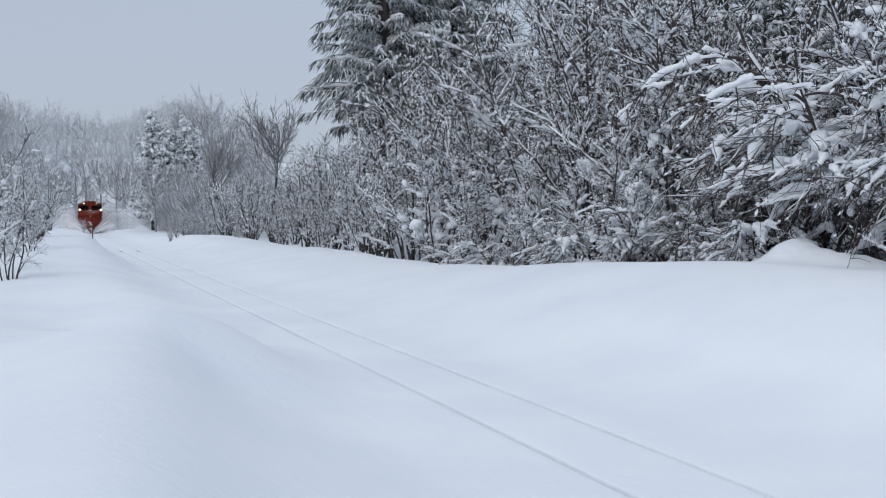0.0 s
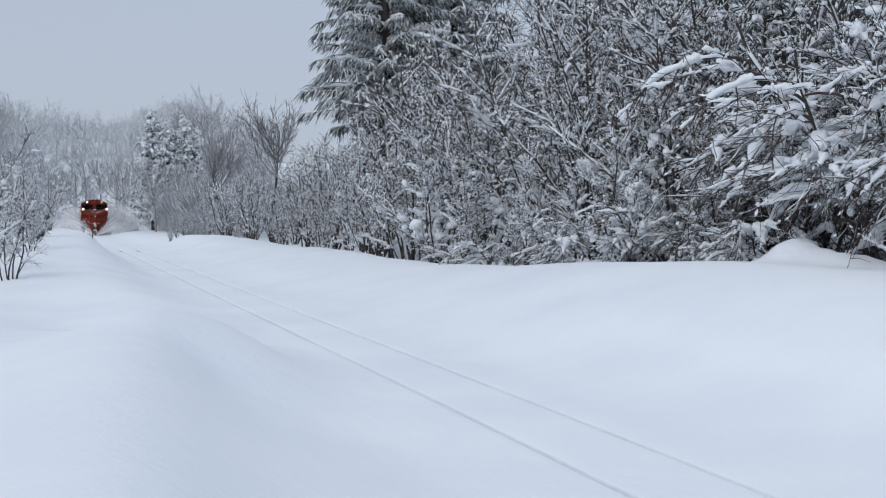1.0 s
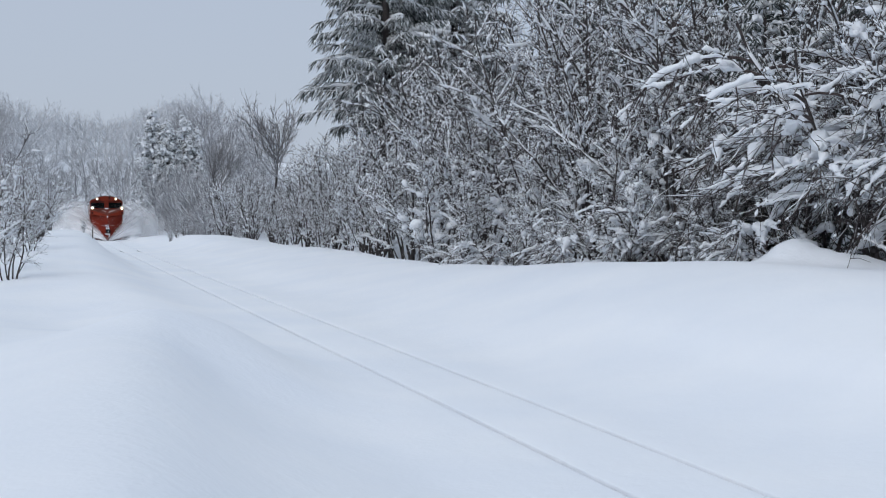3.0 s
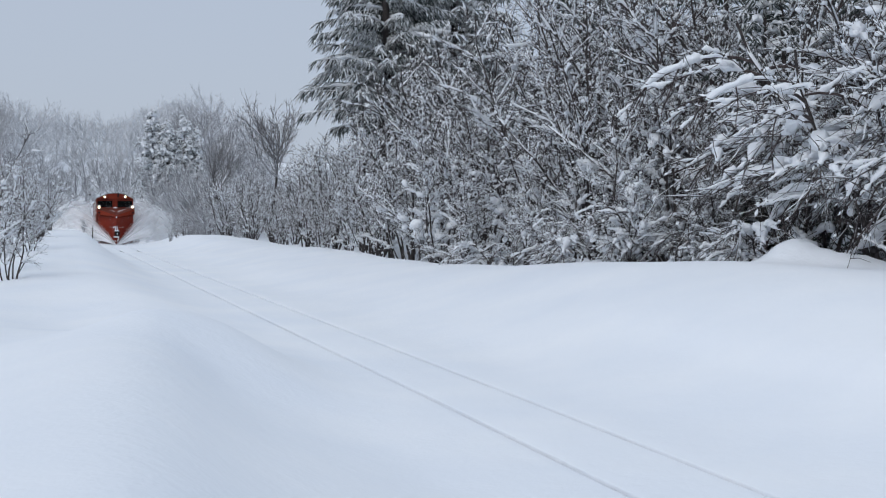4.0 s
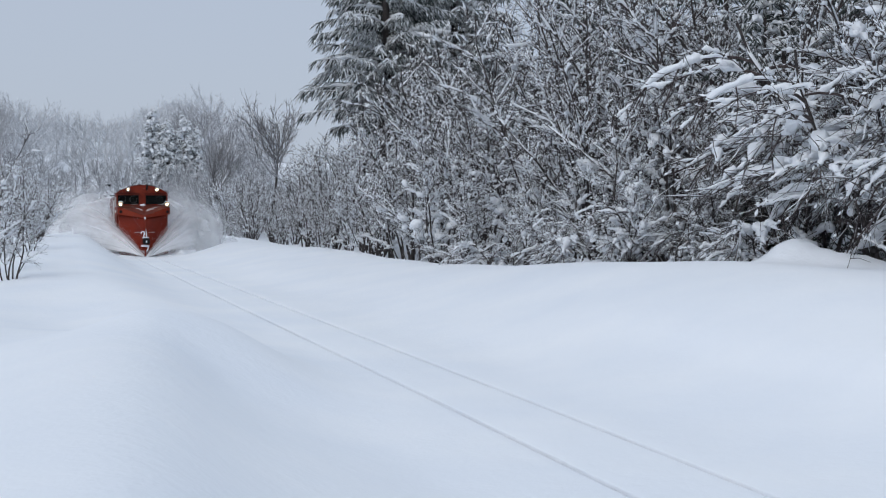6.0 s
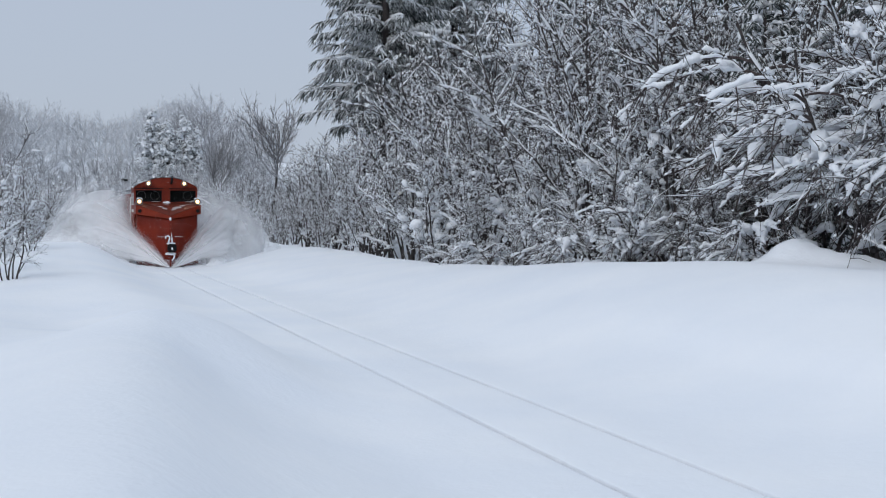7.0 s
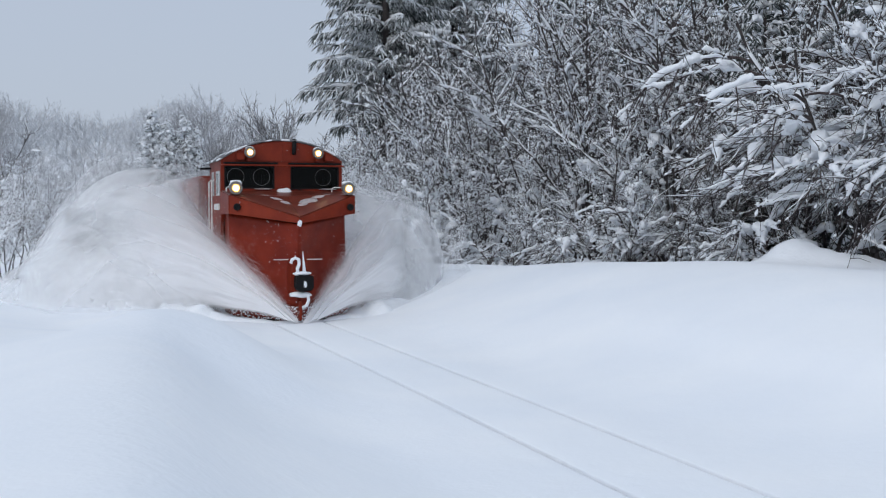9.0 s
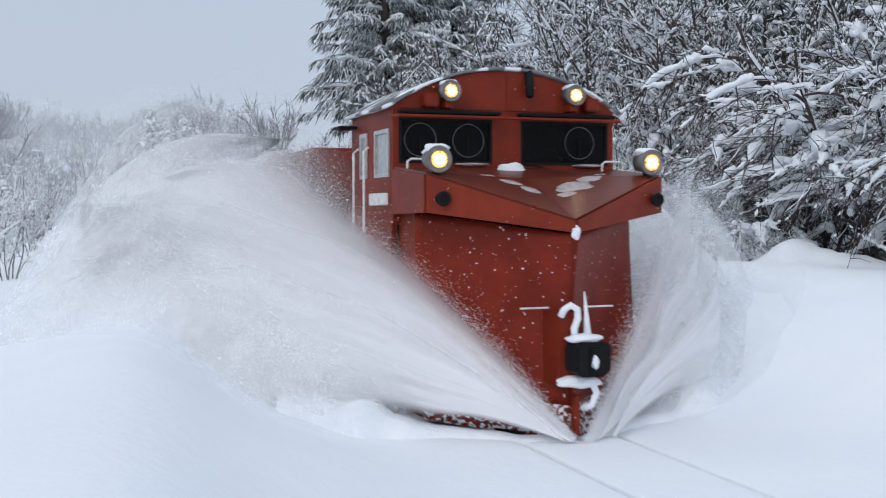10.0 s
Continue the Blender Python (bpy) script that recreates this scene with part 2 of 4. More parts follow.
def thicket_meshes(seed, tall, stems, lean, load, boughs=12, twigs=6, lumps=1.0, lift=-0.02, wood=1.0, twig=0.0065, bare=0.9, arc=0.01, pillow=1.9, drape=0.6):
    rng = np.random.default_rng(seed)
    trunk, fine, snow = Buf(), Buf(), Buf()
    for s in range(stems):
        a = rng.uniform(0, 2 * np.pi)
        out = np.array([np.cos(a), np.sin(a), 0])
        h = tall * rng.uniform(0.6, 1.0)
        S = grow(out * rng.uniform(0.05, 0.35) + np.array([0, 0, -0.4]), out * lean * rng.uniform(0.3, 1.3) + np.array([0, 0, 1.0]), h, 10, rng, 0.10, arc)
        r0 = wood * 0.011 * h * rng.uniform(0.6, 1.0)
        R = np.linspace(r0, 0.012, len(S))
        trunk.tube(S, R, 6)
        cap(snow, S[2:], R[2:], load * 0.8, rng)
        for b in range(boughs):
            t = rng.uniform(0.16, 0.98)
            p, d = along(S, t)
            a = rng.uniform(0, 2 * np.pi)
            w = d * rng.uniform(0.8, 1.6) + np.array([np.cos(a), np.sin(a), rng.uniform(-0.1, 0.5)])
            ln = h * rng.uniform(0.16, 0.36) * (1.15 - 0.6 * t)
            B = grow(p, w, ln, 5, rng, 0.18, lift)
            rb = np.linspace(0.45 * r0 * (1 - 0.6 * t) + 0.006, 0.005, len(B))
            fine.tube(B, rb, 3)
            if rng.random() < bare:
                cap(snow, B, rb, load * rng.uniform(0.8, 1.7), rng, 3)
            for k in range(rng.integers(1, 5)):
                if rng.random() < lumps:
                    q, _ = along(B, rng.uniform(0.1, 1))
                    rr = load * rng.uniform(0.8, 1.6) * (1.9 - 1.2 * t) * (pillow if rng.random() < 0.12 else 1.0)
                    snow.lump(q + np.array([0, 0, rr * 0.5]), rr, rng)
            if rng.random() < drape * (1.05 - t):
                pad(snow, B, rb, load * rng.uniform(1.8, 3.4), rng)
            for k in range(twigs):
                q, e = along(B, rng.uniform(0.1, 1.0))
                T = grow(q, e * 0.8 + rng.normal(0, 0.75, 3) + np.array([0, 0, 0.35]), ln * rng.uniform(0.25, 0.65), 2, rng, 0.25, lift)
                rt = np.linspace(twig * 1.15, twig * 0.5, len(T))
                fine.tube(T, rt, 3)
                if rng.random() < 0.75 * bare:
                    q, e = along(T, rng.uniform(0.2, 1.0))
                    bead(snow, q, e, load * rng.uniform(0.45, 1.1), rng)
    return trunk, fine, snow


def laden_meshes(seed, tall, stems, load):
    """A tree whose limbs arch over to one side under long pads of snow, with bare twigs springing from them."""
    rng = np.random.default_rng(seed)
    trunk, fine, snow = Buf(), Buf(), Buf()
    for s in range(stems):
        a = rng.normal(np.pi, 0.9)
        out = np.array([np.cos(a), np.sin(a), 0])
        h = tall * (0.45 + 0.55 * (s + 0.5) / stems)
        S = grow(out * 0.2 + np.array([0, 0, -0.4]), out * rng.uniform(0.1, 0.5) + np.array([0, 0, 1.0]), h, 9, rng, 0.08, -0.02)
        R = np.linspace(0.013 * h, 0.02, len(S))
        trunk.tube(S, R, 6)
        cap(snow, S[2:], R[2:], load * 0.3, rng)
        for b in range(9):
            t = rng.uniform(0.42, 1.0)
            p, d = along(S, t)
            a = rng.normal(np.pi, 1.1)
            ln = rng.uniform(1.3, 2.9) * (1.2 - 0.4 * t)
            B = grow(p, (np.cos(a), np.sin(a), rng.uniform(0.35, 0.8)), ln, 7, rng, 0.10, -0.19)
            rb = np.linspace(0.032, 0.009, len(B))
            fine.tube(B, rb, 4)
            pad(snow, B, rb, load * rng.uniform(0.55, 1.25), rng)
            for k in range(3):
                q, e = along(B, rng.uniform(0.2, 1))
                C = grow(q, e + rng.normal(0, 0.55, 3), ln * rng.uniform(0.3, 0.55), 4, rng, 0.14, -0.10)
                rc = np.linspace(0.015, 0.006, 5)
                fine.tube(C, rc, 3)
                pad(snow, C, rc, load * rng.uniform(0.25, 0.6), rng)
                for j in range(4):
                    q, e = along(C, rng.uniform(0.2, 1))
                    T = grow(q, e + rng.normal(0, 0.6, 3), rng.uniform(0.25, 0.7), 2, rng, 0.2, -0.05)
                    fine.tube(T, [0.007, 0.006, 0.003], 3)
                    if rng.random() < 0.6:
                        bead(snow, *along(T, rng.uniform(0.3, 1)), load * rng.uniform(0.12, 0.3), rng)
            for k in range(7):
                q, e = along(B, rng.uniform(0.15, 1))
                T = grow(q, e + rng.normal(0, 0.45, 3) + np.array([0, 0, 0.15]), rng.uniform(0.4, 1.0), 3, rng, 0.15, -0.08)
                fine.tube(T, [0.009, 0.008, 0.006, 0.003], 3)
                if rng.random() < 0.5:
                    cap(snow, T, np.full(4, 0.007), load * 0.13, rng, 3)
    return trunk, fine, snow


def tree_thing(name, bufs, mats, label, category, group):
    top = new(name)
    for nm, b, m in zip(("trunk", "crown", "snow_load"), bufs, mats):
        ob = new(nm, b.mesh(name + "_" + nm, m))
        ob.parent = top
        if nm == "snow_load":
            tagged(ob, kind="stuff")
    return tagged(top, label, category, group)


def at(x, y, turn=0.0, size=1.0, tilt=0.0, sink=0.0):
    return Matrix.LocRotScale((x, y, float(height(x, y)) - sink), Euler((tilt, 0, turn)), (size, size, size))


def plant(kinds, spots):
    """First use of a kind stands itself, later ones are copies of it."""
    used = set()
    for kind, m in spots:
        if kind in used:
            z = kinds[kind].scale
            copy_thing(kinds[kind], m @ Matrix.Diagonal((1 / z[0], 1 / z[1], 1 / z[2], 1)))
        else:
            kinds[kind].matrix_basis = m
            used.add(kind)


def spruce_bufs(seed, tall, base, fine=1.0, low=1.0, laden=0.38, dense_to=99.0):
    """Whorls of drooping boughs hung with needle sprays; the part above dense_to is kept plainer."""
    rng = np.random.default_rng(seed)
    trunk, green, snow = Buf(), Buf(), Buf()
    trunk.tube(np.array([[0, 0, -0.5], [0.05, 0, tall * 0.5], [0, 0, tall]]), [0.017 * tall, 0.010 * tall, 0.02], 7)
    z = low
    while z < tall * 0.98:
        f = 1 - z / tall
        reach = base * f ** 0.6
        fi = fine if z < dense_to else 0.35
        for b in range(rng.integers(6, 9) + int(2 * fi)):
            a = rng.uniform(0, 2 * np.pi)
            ln = reach * rng.uniform(0.6, 1.12) + 0.15
            B = grow((0, 0, z + rng.normal(0, 0.25)), (np.cos(a), np.sin(a), 0.25), ln, 5, rng, 0.06, -0.085)
            green.tube(B, np.linspace(0.05, 0.015, 6), 3)
            if rng.random() < (0.4 if laden < 0.6 else 1.0):
                cap(snow, B, np.full(6, 0.03), 0.09 * rng.uniform(0.3, 1.4), rng, 4)
            if rng.random() < 0.35:
                pad(snow, B, np.full(6, 0.03), rng.uniform(0.10, 0.22) * (1.6 if laden > 0.5 else 1.0), rng)
            for k in range(int((6 + ln * 12) * fi)):
                t = 1 - rng.random() ** 1.25 * 0.9
                q, e = along(B, t)
                side = np.cross(e, [0, 0, 1]) * rng.choice([-1, 1])
                T = grow(q, side * rng.uniform(0.3, 1.1) + e * 0.7 + np.array([0, 0, rng.uniform(-1.0, 0.0)]), rng.uniform(0.35, 0.9) * (0.6 + 0.12 * ln), 2, rng, 0.1, -0.3)
                green.tube(T, np.array([0.028, 0.044, 0.010]) / (0.45 + 0.5 * fi), 3, 0.7)
                if rng.random() < laden:
                    cap(snow, T, np.full(3, 0.05), (0.05 if laden < 0.6 else 0.15) * rng.uniform(0.5, 1.6), rng, 3)
        z += tall * rng.uniform(0.0155, 0.024) / (0.5 + 0.5 * fi)
    return trunk, green, snow


def far_tree_bufs(seed, tall, wide, deep, limbs=22, sprays=7, tips=3, load=0.08):
    """A round-crowned bare tree for the distance: limbs fork from the trunk and end in a dome, which twigs fill."""
    rng = np.random.default_rng(seed)
    trunk, fine, snow = Buf(), Buf(), Buf()
    S = grow((0, 0, -0.4), (rng.normal(0, 0.05), rng.normal(0, 0.05), 1), tall * 0.85, 6, rng, 0.05, 0.02)
    trunk.tube(S, np.linspace(0.016 * tall, 0.04, 7), 5)
    mid = np.array([0, 0, tall - deep])
    for b in range(limbs):
        d = rng.normal(0, 1, 3)
        d /= np.linalg.norm(d)
        d[2] = abs(d[2]) if rng.random() < 0.35 else d[2]
        tip = mid + d * (wide, wide, deep) * rng.uniform(0.7, 1.0)
        p, _ = along(S, min(0.97, max(0.12, (0.80 * tip[2] - 0.3 * wide) / (tall * 0.85))))
        k = np.linspace(0, 1, 5)[:, None]
        B = p + (tip - p) * k + np.array([0, 0, -0.12 * wide]) * np.sin(np.pi * k) + rng.normal(0, 0.05 * wide, (5, 3)) * k
        ln = np.linalg.norm(tip - p)
        fine.tube(B, np.linspace(0.06, 0.022, 5), 3)
        cap(snow, B, np.full(5, 0.04), load * rng.uniform(0.5, 1.3), rng, 3)
        for c in range(sprays):
            q, e = along(B, rng.uniform(0.3, 1))
            C = grow(q, e + rng.normal(0, 0.6, 3) + np.array([0, 0, 0.2]), min(0.5 * ln, 1.6) * rng.uniform(0.6, 1.0), 2, rng, 0.2, 0.03)
            fine.tube(C, [0.028, 0.022, 0.012], 3)
            for k in range(tips):
                q, e = along(C, rng.uniform(0.15, 1))
                fine.tube(grow(q, e + rng.normal(0, 0.6, 3) + np.array([0, 0, 0.1]), rng.uniform(0.4, 0.9), 1, rng, 0.2, 0), [0.02, 0.008], 3)
    return trunk, fine, snow


rnd = random.Random(7)
WOOD = (BARK, TWIG, TREE_SNOW)
LINE = "trees along the line"
THICK = [
    tree_thing("snowy_shrub_tree", thicket_meshes(11, 7.6, 6, 0.28, 0.038, 15, 11, bare=0.95, drape=0.8), WOOD, "bare many-stemmed alder thicket loaded with fresh snow", "tree", LINE),
    tree_thing("snowy_shrub_tree", thicket_meshes(12, 8.2, 6, 0.22, 0.038, 16, 11, bare=0.95, drape=0.6), WOOD, "bare upright birch clump with snow on every branch", "tree", LINE),
    tree_thing("snowy_shrub_tree", thicket_meshes(13, 6.6, 6, 0.4, 0.046, 14, 10, bare=0.95, pillow=3.0, drape=1.1), WOOD, "spreading bare shrub with thick snow pillows", "tree", LINE),
    tree_thing("snowy_shrub_tree", thicket_meshes(14, 8.8, 5, 0.3, 0.037, 16, 11, 0.6, bare=0.85, drape=0.3), WOOD, "tall bare willow clump dusted with snow", "tree", LINE),
    tree_thing("snowy_shrub_tree", thicket_meshes(15, 8.8, 5, 0.34, 0.037, 16, 11, 0.6, bare=0.85, drape=0.3), WOOD, "tall bare ash clump dusted with snow", "tree", LINE),
    tree_thing("snowy_shrub_tree", thicket_meshes(17, 7.6, 8, 0.30, 0.048, 11, 6, 0.55, 0.03, twig=0.012, bare=0.8, drape=0.25), WOOD, "slender brown alder thicket with snow on its twigs", "tree", LINE),
    tree_thing("arching_tree", laden_meshes(16, 5.6, 6, 0.125), WOOD, "bare tree bent down under heavy snow pillows", "tree", LINE),
    tree_thing("low_laden_shrub", laden_meshes(18, 2.5, 3, 0.105), WOOD, "low shrub bowed under long pads of snow", "shrub", LINE),
]
spots = [(6, at(11.0, 18.4, 0.4, 1.15)), (6, at(11.5, 16.2, 1.0, 1.15)), (6, at(13.0, 19.4, 5.9, 1.5)), (6, at(9.6, 24.6, 0.2, 0.62)), (6, at(9.2, 29.5, 1.0, 0.6))]
spots += [(7, at(x, y, a, k)) for x, y, a, k in ((8.9, 19.8, 0.5, 0.75), (8.7, 23.2, 2.8, 0.8), (8.6, 26.8, 0.2, 0.75), (8.5, 32.5, 5.6, 0.7), (8.6, 38.2, 1.5, 0.7))]
for x0, jit, y0, y1, gap, s0, s1, kinds in [(9.1, 0.6, 20, 76, 2.9, 0.5, 0.95, (0, 1, 2)), (11.0, 0.8, 15, 80, 2.8, 0.9, 1.2, (0, 1, 2, 3)), (13.4, 1.2, 17, 84, 3.4, 1.25, 1.55, (3, 4)), (16.6, 1.3, 20, 74, 4.6, 1.4, 1.75, (3, 4))]:
    y = y0
    while y < y1:
        far = float(smooth(40, 75, y))
        gap_at = x0 < 12 and 0.655 < (x0 + 5.0) / y < 0.735
        if gap_at:
            y += 1.2
            continue
        spots.append((rnd.choice(kinds) if y < 62 else 5, at(x0 + rnd.uniform(-jit, jit), y, rnd.uniform(0, 6.28), rnd.uniform(s0, s1) * (1 - 0.24 * far), rnd.uniform(-0.06, 0.06), 0.05)))
        y += gap * rnd.uniform(0.7, 1.35) * (1 + 0.5 * far)
spots += [(k, at(x, y, 1.3 * i, z)) for i, (k, x, y, z) in enumerate([(0, -5.95, 33, 0.48), (2, -6.6, 36, 0.6), (3, -7.3, 45, 0.72), (0, -5.5, 45, 0.45), (5, -5.4, 54, 0.5), (2, -5.3, 62, 0.5), (5, -5.6, 74, 0.55), (5, -4.7, 84, 0.5)])]
spots += [(5, at(8.3 + 3.2 * ((i * 0.618) % 1), 77 + 2.6 * i, 1.9 * i, 0.66 + 0.22 * ((i * 0.37) % 1), 0.03)) for i in range(15)]
plant(THICK, spots)
EVER = (BARK, NEEDLE, TREE_SNOW)
SPRUCE = [
    tree_thing("spruce", spruce_bufs(21, 25, 5.6, 1.3, 7.3, 0.34, 15.5), EVER, "tall dark green spruce with snow on drooping boughs", "tree", "spruces"),
    tree_thing("spruce", spruce_bufs(22, 15, 3.8, 0.3, 1.0, 0.15), EVER, "dark green spruce dusted with snow", "tree", "spruces"),
    tree_thing("spruce", spruce_bufs(23, 15, 3.3, 0.25, 2.0, 0.95), EVER, "conifer white under a heavy load of snow", "tree", "spruces"),
]
plant(SPRUCE, [(k, at(x, y, a, s)) for k, x, y, a, s in ((0, 13.3, 62, 0.3, 1.0), (0, 18.6, 65, 2.0, 1.0), (1, 21, 47, 1.2, 1.0), (1, 17.4, 45, 0.5, 1.0), (1, 20, 38, 4.0, 0.9), (1, 18.5, 31, 5.1, 0.85), (1, 13.2, 25.8, 2.6, 0.62), (1, 17, 24.5, 3.3, 0.8), (1, 14.6, 22.0, 1.3, 0.7), (2, 6.4, 131, 0.5, 0.90), (2, 7.9, 130, 1.5, 0.83), (2, 9.8, 130, 2.5, 0.83), (2, 11.2, 130, 4.5, 0.70))])
FAR = "rimed trees far off"
FAR_TREES = [
    tree_thing("hazed_frosted_tree", far_tree_bufs(31, 10.5, 3.0, 5.0, 26), (HAZED_RIME, HAZED_RIME, TREE_SNOW), "round-crowned bare tree, rimed and paled in colour for distance haze", "tree", FAR),
    tree_thing("hazed_frosted_tree", far_tree_bufs(32, 8.5, 3.2, 4.1, 26), (HAZED_RIME, HAZED_RIME, TREE_SNOW), "spreading bare tree, rimed and paled in colour for distance haze", "tree", FAR),
    tree_thing("hazed_hoary_tree", far_tree_bufs(34, 10, 3.8, 4.8, 24), (HAZED_HOAR, HAZED_HOAR, TREE_SNOW), "round hoarfrosted tree, whitened in colour for distance mist", "tree", FAR),
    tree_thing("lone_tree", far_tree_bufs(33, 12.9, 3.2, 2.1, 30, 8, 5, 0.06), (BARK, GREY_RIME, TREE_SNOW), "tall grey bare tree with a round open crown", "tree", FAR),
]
spots = [(3, at(15.0, 106, 0.7, 1.0)), (3, at(10.2, 104, 2.7, 0.74))]
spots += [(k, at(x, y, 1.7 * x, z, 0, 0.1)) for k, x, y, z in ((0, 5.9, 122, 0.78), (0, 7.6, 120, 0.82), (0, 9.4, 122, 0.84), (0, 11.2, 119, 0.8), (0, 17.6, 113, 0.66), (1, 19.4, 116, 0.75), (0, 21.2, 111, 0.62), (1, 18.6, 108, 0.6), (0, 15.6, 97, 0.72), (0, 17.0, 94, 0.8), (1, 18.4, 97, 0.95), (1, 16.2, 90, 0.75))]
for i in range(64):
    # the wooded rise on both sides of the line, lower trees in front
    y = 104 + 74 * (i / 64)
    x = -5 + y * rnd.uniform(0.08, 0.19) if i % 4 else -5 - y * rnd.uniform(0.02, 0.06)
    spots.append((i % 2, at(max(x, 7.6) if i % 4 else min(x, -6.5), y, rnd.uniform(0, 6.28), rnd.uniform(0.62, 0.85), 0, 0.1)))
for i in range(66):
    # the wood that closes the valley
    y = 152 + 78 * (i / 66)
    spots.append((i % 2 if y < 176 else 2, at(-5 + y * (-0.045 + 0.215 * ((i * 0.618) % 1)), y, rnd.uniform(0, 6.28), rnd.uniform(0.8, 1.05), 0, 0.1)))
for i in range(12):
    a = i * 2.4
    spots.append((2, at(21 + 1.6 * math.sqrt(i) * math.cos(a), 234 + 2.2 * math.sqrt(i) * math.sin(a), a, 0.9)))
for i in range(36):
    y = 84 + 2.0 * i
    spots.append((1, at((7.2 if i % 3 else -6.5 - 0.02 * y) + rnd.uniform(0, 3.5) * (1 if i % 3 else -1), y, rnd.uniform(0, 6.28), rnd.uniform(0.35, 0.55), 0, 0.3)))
plant(FAR_TREES, spots)

# ---- small growth and buried bushes at the edge of the snow ----
for x, y, a, s in ((3.3, 82, 0.2, 0.22), (4.0, 84, 1.9, 0.25), (-2.9, 70, 0.7, 0.14), (5.0, 88, 2.2, 0.3)):
    z = THICK[5].scale[0]
    copy_thing(THICK[5], at(x, y, a, s / z))


def buried_bush(seed, rx, ry, rz):
    rng = np.random.default_rng(seed)
    b, w = Buf(), Buf()
    for k in range(5):
        c = rng.normal(0, 0.35, 3) * (rx, ry, 0.3 * rz)
        for i in range(2):
            r = rz * rng.uniform(0.5, 0.9)
            b.lump(c + np.array([0, 0, r * 0.35]), r, rng)
    for k in range(9):
        w.tube(grow(rng.normal(0, 0.3, 3) * (rx, ry, 0), rng.normal(0, 0.5, 3) + np.array([0, 0, 1]), rz * rng.uniform(1.2, 2.4), 3, rng, 0.2, -0.05), [0.012, 0.01, 0.008, 0.004], 3)
    return b, w


for i, (x, y, rx, rz) in enumerate(((7.9, 27.5, 0.5, 0.28), (8.0, 25.6, 0.6, 0.38), (8.2, 24.4, 0.5, 0.34), (8.3, 22.4, 0.45, 0.30), (8.1, 29.8, 0.4, 0.24), (8.3, 20.2, 0.5, 0.3), (8.2, 33.5, 0.4, 0.25), (8.4, 38.0, 0.45, 0.3))):
    b, w = buried_bush(60 + i, rx, rx, rz)
    top = tagged(new("buried_bush"), "low bush buried under rounded snow pillows", "bush", "buried bushes")
    top.matrix_basis = at(x, y, i * 1.1)
    for nm, q, m in (("snow_pillow", b, TREE_SNOW), ("twigs", w, TWIG)):
        ob = new(nm, q.mesh(nm, m))
        ob.parent = top
stake = Buf()
stake.tube(np.array([[0, 0, -0.2], [0.01, 0, 0.35], [0.03, 0, 0.72]]), [0.03, 0.028, 0.022], 6)
ob = tagged(new("stake", stake.mesh("stake", BARK)), "thin dark wooden stake standing in the snow bank", "stake")
ob.matrix_basis = at(-2.55, 66)

# ---- the plough train: origin at rail height under the cab's front wall, which faces -y ----
def paint(name, dark, light, rough, grime=0.0, patch=23.0):
    m, n, l, b = material(name, rough)
    b.inputs["Specular IOR Level"].default_value = 0.2
    t = noise_node(n, l, 1.6, 7.0, 0.68)
    c = ramp(n, l, t.outputs[0], [(0.3, dark), (0.66, light)])
    src = c.outputs[0]
    if grime != 0.0:
        s = noise_node(n, l, patch, 3.0, 0.5)
        k = n.new("ShaderNodeMapRange")
        k.inputs[1].default_value, k.inputs[2].default_value = 0.70 - grime, 0.74 - grime
        l.new(s.outputs[0], k.inputs[0])
        mx = n.new("ShaderNodeMix")
        mx.data_type = "RGBA"
        l.new(k.outputs[0], mx.inputs[0])
        l.new(src, mx.inputs[6])
        mx.inputs[7].default_value = (0.82, 0.84, 0.87, 1)
        src = mx.outputs[2]
    l.new(src, b.inputs["Base Color"])
    u = noise_node(n, l, 40.0, 3.0)
    bump(n, l, b, u.outputs[0], 0.12, 0.01)
    return m


def plain(name, colour, rough, metal=0.0):
    m, n, l, b = material(name, rough, metal)
    t = noise_node(n, l, 18.0, 4.0)
    c = ramp(n, l, t.outputs[0], [(0.3, tuple(v * 0.75 for v in colour)), (0.7, tuple(min(1, v * 1.2) for v in colour))])
    l.new(c.outputs[0], b.inputs["Base Color"])
    return m


RED = paint("weathered_red_paint", (0.135, 0.014, 0.006), (0.225, 0.028, 0.010), 0.5, -0.025)
BLADE = paint("scuffed_red_plough_paint", (0.135, 0.011, 0.0045), (0.235, 0.025, 0.009), 0.5, 0.02)
SNOWY_RED = paint("snow_crusted_red_steel", (0.11, 0.018, 0.012), (0.2, 0.028, 0.016), 0.55, 0.2)
BLACK = plain("black_iron", (0.009, 0.009, 0.010), 0.65)
BLACK.node_tree.nodes["Principled BSDF"].inputs["Specular IOR Level"].default_value = 0.15
GREY = plain("grey_lamp_metal", (0.17, 0.17, 0.17), 0.45, 0.5)
WHITE = plain("white_paint", (0.72, 0.72, 0.70), 0.5)
ROOF = paint("snow_dusted_grey_roof", (0.10, 0.10, 0.105), (0.24, 0.24, 0.25), 0.6, 0.2, 2.5)
DECK = paint("worn_brownish_red_deck_paint", (0.085, 0.020, 0.013), (0.17, 0.036, 0.022), 0.32)
CABIN = plain("dark_cab_interior", (0.02, 0.022, 0.022), 0.8)
SLUSH = plain("wet_grey_snow", (0.42, 0.37, 0.37), 0.4)
ALLOY = plain("dull_window_alloy", (0.45, 0.46, 0.46), 0.4, 0.4)
GLASS, n_, l_, b_ = material("dark_cab_glass", 0.05)
b_.inputs["Base Color"].default_value = (0.035, 0.042, 0.042, 1)
